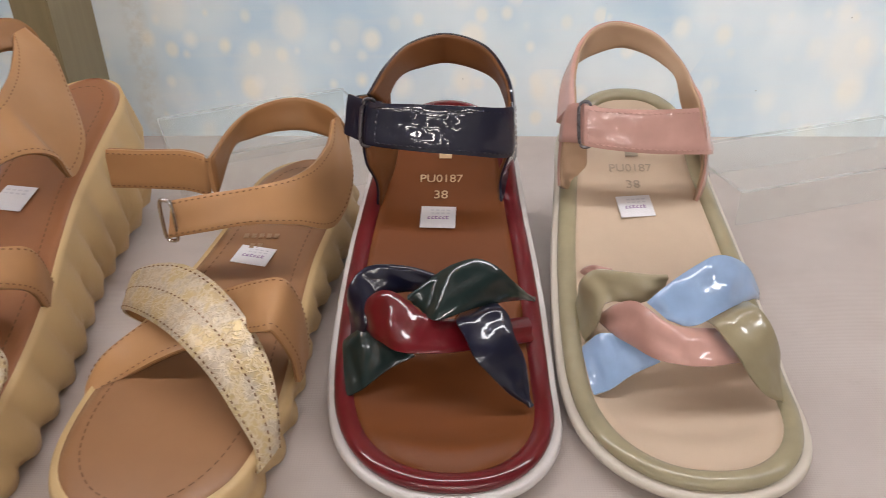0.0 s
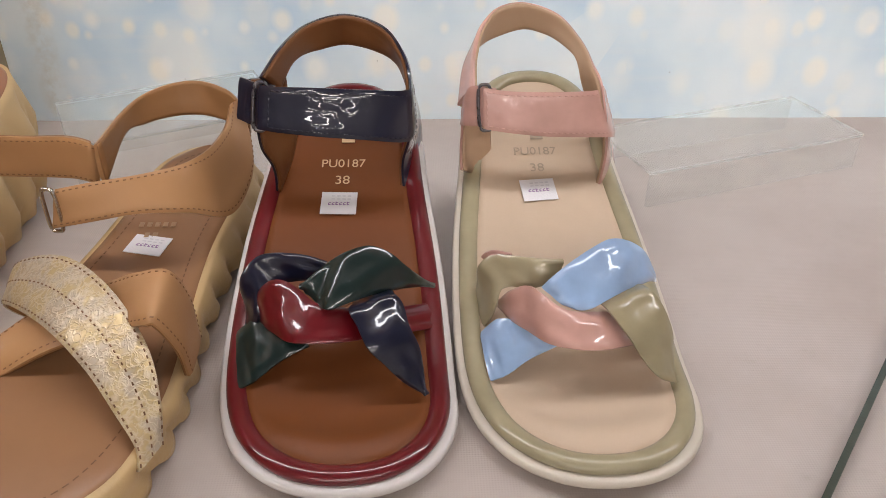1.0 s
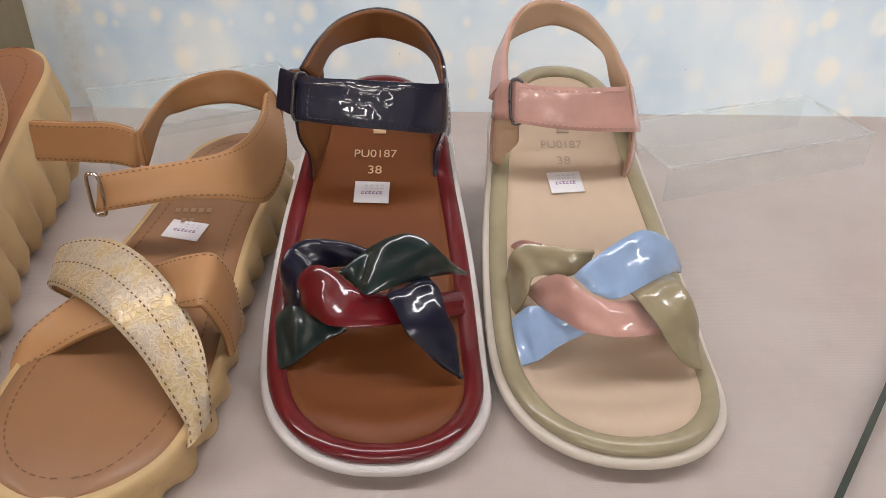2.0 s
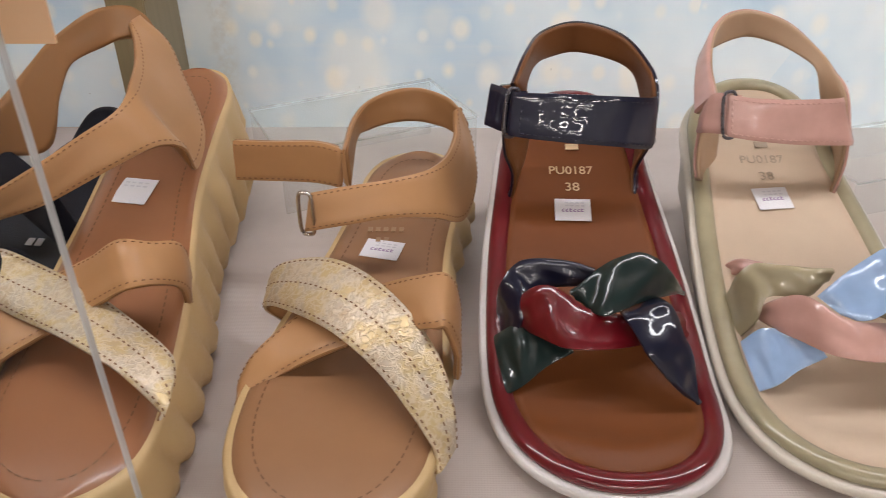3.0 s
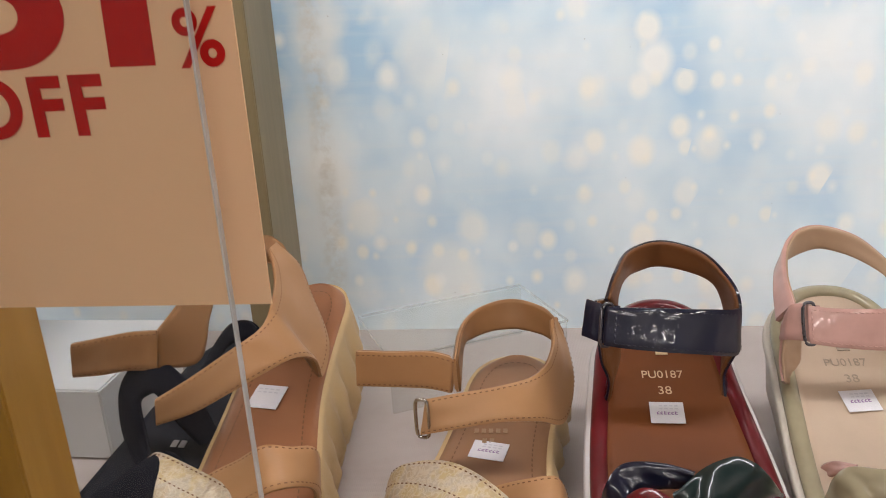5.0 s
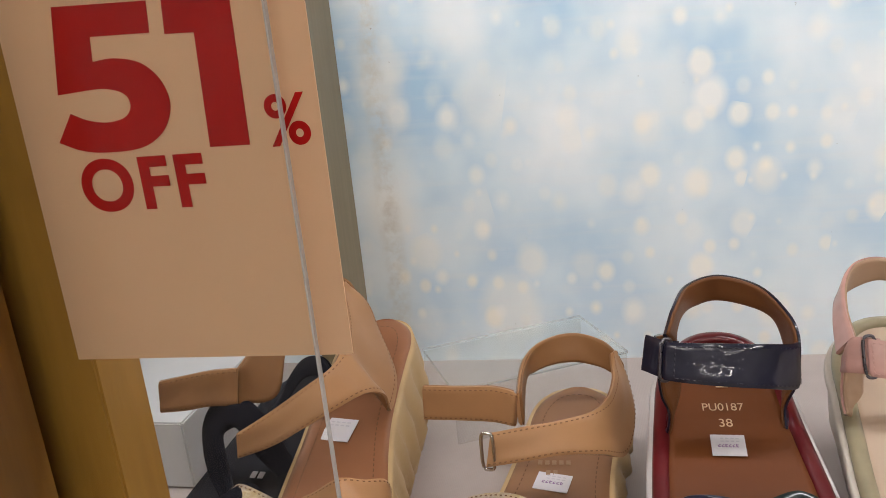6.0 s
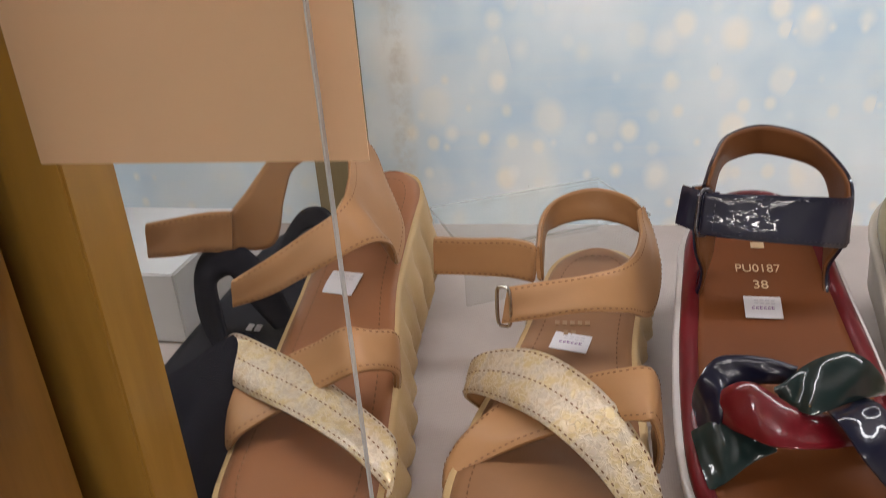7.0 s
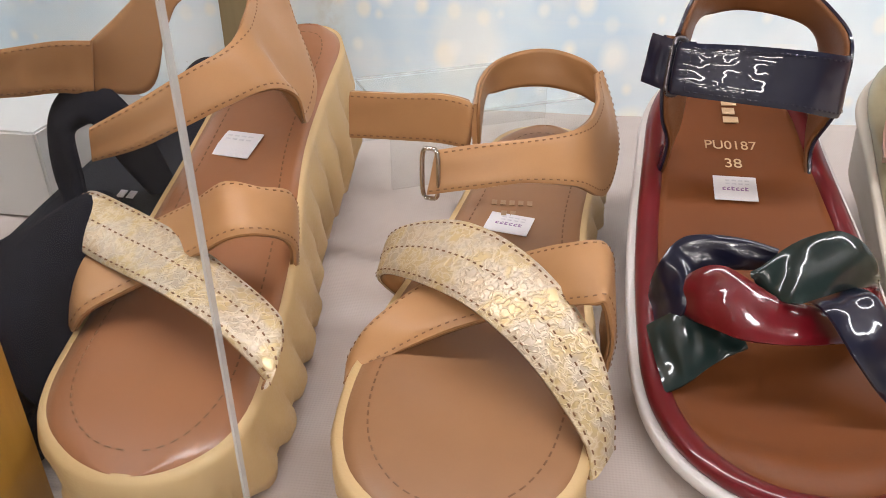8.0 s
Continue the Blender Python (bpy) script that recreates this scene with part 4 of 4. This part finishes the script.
def lugged_sole(last, root, deep, label):
    """A thick foam sole whose lower side is cut into rounded lugs."""
    top, under = last.top, last.under
    bm = bmesh.new()
    n = 150
    levels = [(0.006, 0.0, 0.0), (0.0, 0.06, 0.0058), (-0.001, 0.30, 0.0052), (0.0, 0.50, 0.0036), (-0.0015, 0.62, 0.0028), (-0.0018, 0.80, 0.0014), (-0.0008, 0.93, 0.0), (0.0005, 1.0, 0.0), (0.0035, 0.985, 0.0)]
    rings = []
    for inset, share, wave in levels:
        s = last.sides(0.0, n)
        left, right = [], []
        for k, (l, r, v) in enumerate(s):
            c = (l + r) / 2
            lug = abs(math.sin(v * 134.0 + share * 2.6))
            flare = min(max((v / last.length - 0.45) / 0.4, 0.0), 1.0)
            off = inset + wave * (1 + 1.2 * flare) * (1 - lug ** 0.6) - 0.0075 * flare * math.sin(math.pi * min(share * 1.15, 1.0))
            w = max(0.0, (r - l) / 2 - off)
            end = 0.0
            if k < n * 0.16:
                end = off * (1 - k / (n * 0.16))
            elif k > n * 0.84:
                end = -off * (1 - (n - k) / (n * 0.16))
            z = under(v) + (top(v) - under(v)) * share
            if share < 0.2:
                z += 0.004 * (1 - lug) * (share > 0)
            left.append(bm.verts.new((c - w, v + end, z)))
            ends = min(v, last.length - v) / 0.05
            wide = deep * min(max(ends, 0.0), 1.0) * (1 - flare) * math.sin(math.pi * min(share * 1.05 + 0.18, 1.0))
            right.append(left[-1] if k in (0, n) else bm.verts.new((c + w + wide, v + end, z)))
        rings.append((left, right))
    for (l0, r0), (l1, r1) in zip(rings, rings[1:]):
        for i in range(n):
            bm.faces.new((l0[i], l0[i + 1], l1[i + 1], l1[i]))
            bm.faces.new((r0[i + 1], r0[i], r1[i], r1[i + 1]))
    for left, right in (rings[0], rings[-1]):
        for i in range(n):
            quad = (left[i], left[i + 1], right[i + 1], right[i])
            bm.faces.new([v for k, v in enumerate(quad) if v not in quad[:k]])
    return part("sole", bm, M["foam"], root, label)


def crossed_sandal(name_at, turn, last, bed, label, tag, marks, spread):
    """A tan sandal with a gilt band crossing a leather band, and an open ankle strap."""
    root = thing("sandal", (*name_at, 0), label, "sandal", "sandals on the shelf")
    root.rotation_euler.z = radians(turn)
    top = last.top
    lugged_sole(last, root, spread, "thick honey-coloured lugged foam sole")

    def dish(v, s):
        e = abs(2 * s - 1)
        cushion = 0.0030 * math.exp(-((v - 0.045) / 0.035) ** 2) * (1 - e ** 2)
        rolled = 0.0022 * max(0.0, 1 - v / 0.030) ** 2
        return top(v) + 0.0022 - 0.0028 * max(0, e - 0.7) / 0.3 * e - 0.0015 * (1 - e ** 2) + cushion - rolled
    part("footbed", footbed(last, 0.0018, dish, 0.005), bed, root)
    loop = last.loop(0.0105, 120)
    n = len(loop)
    edges = last.sides(0.0018, 240)
    path = []
    for u, v in loop:
        l, r, _ = min(edges, key=lambda s: abs(s[2] - v))
        path.append(Vector((u, v, dish(v, (u - l) / (r - l)) + 0.0002)))
    bm = bmesh.new()
    dashes(bm, path, [Vector((0, 0, 1))] * n, 0.0042, 0.0026)
    part("footbed_stitching", bm, M["pale_thread"], root)
    at, tilt, spin, wide, deep, printed = tag
    sticker(root, (at[0], at[1], top(at[1]) + 0.0012), tilt, spin, wide, deep, printed)
    if marks:
        v = marks
        bm = bmesh.new()
        for k in range(5):
            box((-0.006 + 0.0042 * k, v, 0), (-0.0035 + 0.0042 * k, v + 0.004, 0.0003), 0, bm)
        for k in range(2):
            box((-0.001 + 0.0042 * k, v - 0.009, 0), (0.0015 + 0.0042 * k, v - 0.005, 0.0003), 0, bm)
        for q in bm.verts:
            q.co.z += top(q.co.y) + 0.0012
        part("stamped_print", bm, M["faint_text"], root, "faint gilt stamped bars", False)
    return root


def up_by(points, dv):
    return [(x, y + dv, z) for x, y, z in points]


def tall_straps(root):
    tan_band(root, "cross_band", "tan",
        [(-0.0481, 0.0620, 0.0171), (-0.0510, 0.0720, 0.0222), (-0.0477, 0.0760, 0.0360), (-0.0404, 0.0830, 0.0531), (-0.0290, 0.0950, 0.0578), (-0.0134, 0.1030, 0.0643), (0.0015, 0.1010, 0.0728), (0.0180, 0.0950, 0.0849), (0.0302, 0.0990, 0.0815), (0.0387, 0.1090, 0.0744), (0.0359, 0.1210, 0.0544), (0.0327, 0.1260, 0.0417)],
        [(-0.0404, 0.0540, 0.0217), (-0.0443, 0.0620, 0.0203), (-0.0396, 0.0640, 0.0295), (-0.0280, 0.0630, 0.0456), (-0.0157, 0.0710, 0.0510), (-0.0020, 0.0780, 0.0564), (0.0128, 0.0780, 0.0654), (0.0265, 0.0760, 0.0735), (0.0365, 0.0830, 0.0710), (0.0410, 0.0980, 0.0579), (0.0367, 0.1110, 0.0379), (0.0339, 0.1160, 0.0278)])
    tan_band(root, "gilt_band", "gold",
        [(-0.0557, 0.1240, 0.0357), (-0.0562, 0.1190, 0.0525), (-0.0461, 0.1130, 0.0687), (-0.0253, 0.1040, 0.0679), (0.0039, 0.0890, 0.0638), (0.0267, 0.0740, 0.0592), (0.0461, 0.0580, 0.0560), (0.0503, 0.0500, 0.0521), (0.0503, 0.0440, 0.0490)],
        [(-0.0541, 0.1040, 0.0277), (-0.0565, 0.0980, 0.0418), (-0.0490, 0.0920, 0.0571), (-0.0248, 0.0790, 0.0563), (-0.0002, 0.0650, 0.0573), (0.0249, 0.0500, 0.0559), (0.0379, 0.0410, 0.0526), (0.0485, 0.0335, 0.0480), (0.0510, 0.0290, 0.0476)])
    tan_band(root, "instep_band", "tan",
        [(-0.0519, 0.1330, 0.0865), (-0.0320, 0.1410, 0.0968), (-0.0141, 0.1510, 0.1067), (-0.0027, 0.1630, 0.1122), (0.0013, 0.1740, 0.1171), (0.0014, 0.1860, 0.1217), (-0.0027, 0.2040, 0.1247), (-0.0086, 0.2220, 0.1296), (-0.0169, 0.2380, 0.1330)],
        [(-0.0528, 0.1310, 0.0722), (-0.0334, 0.1360, 0.0772), (-0.0160, 0.1430, 0.0844), (0.0002, 0.1500, 0.0917), (0.0167, 0.1620, 0.0965), (0.0243, 0.1760, 0.0884), (0.0238, 0.1880, 0.0713), (0.0233, 0.2110, 0.0833), (0.0090, 0.2340, 0.1048), (0.0002, 0.2440, 0.1211), (-0.0153, 0.2510, 0.1333)])
    tan_band(root, "heel_strap", "tan",
        [(-0.0093, 0.2510, 0.1247), (-0.0150, 0.2530, 0.1315), (-0.0232, 0.2510, 0.1370), (-0.0358, 0.2360, 0.1393), (-0.0491, 0.2120, 0.1312), (-0.0515, 0.1910, 0.1260), (-0.0537, 0.1710, 0.1205), (-0.0565, 0.1560, 0.1162)],
        [(-0.0131, 0.2440, 0.1162), (-0.0166, 0.2420, 0.1212), (-0.0228, 0.2370, 0.1234), (-0.0316, 0.2320, 0.1213), (-0.0420, 0.2120, 0.1182), (-0.0415, 0.1900, 0.1090), (-0.0431, 0.1700, 0.0901), (-0.0596, 0.1540, 0.0945)])


def low_straps(root):
    tan_band(root, "cross_band", "tan",
        [(-0.054, 0.080, 0.014), (-0.052, 0.082, 0.024), (-0.045, 0.087, 0.034), (-0.029, 0.104, 0.041), (-0.009, 0.108, 0.049), (0.009, 0.105, 0.057), (0.025, 0.097, 0.067), (0.039, 0.096, 0.0685), (0.044, 0.102, 0.050), (0.044, 0.105, 0.026)],
        [(-0.052, 0.068, 0.014), (-0.050, 0.069, 0.021), (-0.036, 0.077, 0.027), (-0.017, 0.079, 0.038), (0.002, 0.081, 0.045), (0.021, 0.078, 0.052), (0.033, 0.070, 0.060), (0.039, 0.070, 0.0600), (0.044, 0.077, 0.040), (0.044, 0.082, 0.022)])
    tan_band(root, "gilt_band", "gold",
        [(-0.040, 0.137, 0.030), (-0.046, 0.133, 0.042), (-0.038, 0.126, 0.0545), (-0.017, 0.117, 0.063), (0.001, 0.105, 0.064), (0.020, 0.086, 0.060), (0.035, 0.067, 0.049), (0.042, 0.050, 0.036), (0.043, 0.042, 0.024)],
        [(-0.042, 0.127, 0.018), (-0.049, 0.120, 0.031), (-0.044, 0.112, 0.040), (-0.026, 0.095, 0.047), (-0.007, 0.077, 0.050), (0.012, 0.059, 0.045), (0.025, 0.045, 0.037), (0.034, 0.036, 0.027), (0.036, 0.030, 0.020)])
    tan_band(root, "instep_band", "tan",
        [(-0.0286, 0.1550, 0.0748), (-0.0111, 0.1560, 0.0780), (0.0101, 0.1600, 0.0799), (0.0288, 0.1700, 0.0804), (0.0380, 0.1870, 0.0799), (0.0420, 0.2070, 0.0809), (0.0421, 0.2220, 0.0825), (0.0417, 0.2330, 0.0862)],
        [(-0.0319, 0.1490, 0.0566), (-0.0112, 0.1480, 0.0611), (0.0102, 0.1500, 0.0641), (0.0322, 0.1570, 0.0605), (0.0465, 0.1800, 0.0460), (0.0535, 0.2070, 0.0540), (0.0510, 0.2270, 0.0688), (0.0440, 0.2370, 0.0859)])
    tan_band(root, "heel_strap", "tan",
        [(0.0484, 0.2430, 0.0737), (0.0428, 0.2450, 0.0827), (0.0349, 0.2500, 0.0875), (0.0195, 0.2550, 0.0903), (0.0036, 0.2510, 0.0901), (-0.0098, 0.2370, 0.0885), (-0.0155, 0.2120, 0.0867), (-0.0153, 0.1770, 0.0875)],
        [(0.0479, 0.2410, 0.0642), (0.0431, 0.2420, 0.0672), (0.0351, 0.2460, 0.0700), (0.0196, 0.2500, 0.0718), (0.0036, 0.2450, 0.0729), (-0.0100, 0.2320, 0.0739), (-0.0145, 0.2120, 0.0771), (-0.0144, 0.1750, 0.0682)])
    tan_band(root, "strap_end", "flap",
        [(-0.0719, 0.1870, 0.0872), (-0.0495, 0.1830, 0.0884), (-0.0292, 0.1790, 0.0902), (-0.0167, 0.1750, 0.0891), (-0.0132, 0.1780, 0.0853)],
        [(-0.0732, 0.1870, 0.0650), (-0.0516, 0.1830, 0.0665), (-0.0307, 0.1790, 0.0676), (-0.0194, 0.1740, 0.0680), (-0.0164, 0.1770, 0.0659)])


def build_tall_tan():
    last = Last(
        0.285,
        [(0, 0.0372), (0.045, 0.0377), (0.075, 0.0377), (0.11, 0.0352), (0.145, 0.0317), (0.18, 0.0287), (0.23, 0.0272), (0.285, 0.0262)],
        [(0, 0.014), (0.03, 0.008), (0.07, 0.003), (0.12, 0.001), (0.15, -0.002), (0.19, -0.0045), (0.24, -0.003), (0.285, 0.001)],
        [(0, 0.034), (0.066, 0.036), (0.12, 0.046), (0.181, 0.060), (0.268, 0.087), (0.285, 0.091)],
        [(0, 0.007), (0.03, 0.0), (0.22, 0.001), (0.285, 0.012)],
        0.050, 0.036)
    tag = ((-0.0120, 0.1815), 15, -10, 0.024, 0.0185, "faint")
    root = crossed_sandal((-0.252, 0.214), 0, last, M["tan_bed"], "tall tan leather sandal, gilt crossing band, ankle strap open", tag, 0, 0.006)
    tall_straps(root)
    tan_band(root, "strap_end", "flap",
        up_by([(-0.103, 0.139, 0.1105), (-0.085, 0.142, 0.1135), (-0.070, 0.143, 0.1155), (-0.0555, 0.145, 0.1155)], 0.011),
        up_by([(-0.106, 0.139, 0.0905), (-0.089, 0.138, 0.0925), (-0.074, 0.140, 0.094), (-0.058, 0.141, 0.0935)], 0.011))


def build_low_tan():
    last = Last(
        0.270,
        [(0, 0.0422), (0.04, 0.0427), (0.07, 0.0442), (0.11, 0.0407), (0.145, 0.0352), (0.175, 0.0317), (0.22, 0.0302), (0.270, 0.0292)],
        [(0, -0.006), (0.04, -0.0065), (0.07, -0.005), (0.11, -0.002), (0.15, 0.003), (0.18, 0.0075), (0.22, 0.014), (0.270, 0.019)],
        [(0, 0.024), (0.077, 0.0245), (0.12, 0.0275), (0.17, 0.032), (0.27, 0.043)],
        [(0, 0.005), (0.03, 0.0), (0.22, 0.0), (0.27, 0.006)],
        0.054, 0.040)
    tag = ((0.003, 0.1705), 6, -14, 0.0205, 0.0150, "full")
    root = crossed_sandal((-0.136, 0.213), 0, last, M["tan_bed_matt"], "tan leather sandal with gilt crossing band, strap undone", tag, 0.186, 0.001)
    low_straps(root)
    wide, high = 0.0036, 0.0115
    ring = []
    for k in range(28):
        q = 2 * math.pi * k / 28
        c, s = math.cos(q), math.sin(q)
        ring.append(Vector((-0.0305 + wide * math.copysign(abs(c) ** 0.5, c), 0.1512 - 0.001 * c, 0.0655 + high * math.copysign(abs(s) ** 0.5, s))))
    part("ring_buckle", tube(ring, 0.0010, 8, True), M["metal"], root, "polished steel rectangular ring")


def black_sandal(at, turn, label):
    root = thing("black_sandal", at, label, "sandal", "black sandals")
    root.rotation_euler.z = radians(turn)
    last = Last(
        0.255,
        [(0, 0.038), (0.07, 0.040), (0.13, 0.033), (0.18, 0.029), (0.255, 0.028)],
        [(0, 0.006), (0.1, 0.0), (0.255, 0.006)],
        [(0, 0.020), (0.07, 0.022), (0.16, 0.042), (0.255, 0.060)],
        [(0, 0.003), (0.03, 0.0), (0.12, 0.002), (0.255, 0.020)],
        0.05, 0.04)
    top, under = last.top, last.under
    part("sole", sole(last, [(0.004, lambda v, u: under(v)), (0.0, lambda v, u: under(v) + 0.002), (0.0, lambda v, u: top(v) - 0.002), (0.002, lambda v, u: top(v))]), M["black"], root)
    part("footbed", footbed(last, 0.003, lambda v, s: top(v) + 0.0025, 0.004), M["black_bed"], root)
    strap(root, "front_band",
          [(-0.045, 0.042, 0.016), (-0.040, 0.046, 0.030), (-0.022, 0.062, 0.044), (0.004, 0.088, 0.059), (0.030, 0.110, 0.068), (0.041, 0.118, 0.040)],
          [(-0.043, 0.014, 0.014), (-0.036, 0.014, 0.024), (-0.016, 0.016, 0.034), (0.008, 0.020, 0.042), (0.032, 0.028, 0.044), (0.044, 0.036, 0.020)],
          M["black"], M["black_bed"], 0.002, 0.002, 0.003)
    strap(root, "ankle_strap",
          [(0.004, 0.118, 0.050), (-0.014, 0.136, 0.056), (-0.018, 0.144, 0.078), (-0.010, 0.150, 0.094), (0.010, 0.150, 0.097), (0.026, 0.150, 0.080), (0.034, 0.155, 0.050)],
          [(0.018, 0.110, 0.050), (0.004, 0.126, 0.060), (-0.002, 0.134, 0.078), (0.002, 0.138, 0.083), (0.010, 0.138, 0.083), (0.017, 0.140, 0.066), (0.026, 0.145, 0.048)],
          M["black"], M["black_bed"], 0.003, 0.001, 0.001)
    strap(root, "heel_strap",
          [(0.038, 0.190, 0.050), (0.038, 0.212, 0.066), (0.032, 0.228, 0.078), (0.020, 0.236, 0.083), (0.006, 0.234, 0.080), (-0.003, 0.222, 0.068), (-0.008, 0.200, 0.052)],
          [(0.038, 0.165, 0.044), (0.037, 0.205, 0.056), (0.031, 0.222, 0.067), (0.020, 0.230, 0.071), (0.007, 0.228, 0.068), (-0.001, 0.212, 0.056), (-0.006, 0.185, 0.046)],
          M["black"], M["black_bed"], 0.003, 0.0, 0.001)
    bm = bmesh.new()
    for k in range(2):
        box((0.004 + 0.005 * k, 0.150, 0), (0.0075 + 0.005 * k, 0.155, 0.0003), 0, bm)
    for q in bm.verts:
        q.co.z += top(q.co.y) + 0.0028
    part("stamped_print", bm, M["grey_ink"], root, "pale stamped size bars", False)
    return root


build_tall_tan()
build_low_tan()
black_sandal((-0.333, 0.222, 0.0005), -6, "black suede sandal with a looped ankle strap")
black_sandal((-0.511, 0.300, 0.0515), 0, "black suede sandal raised on the white stand")
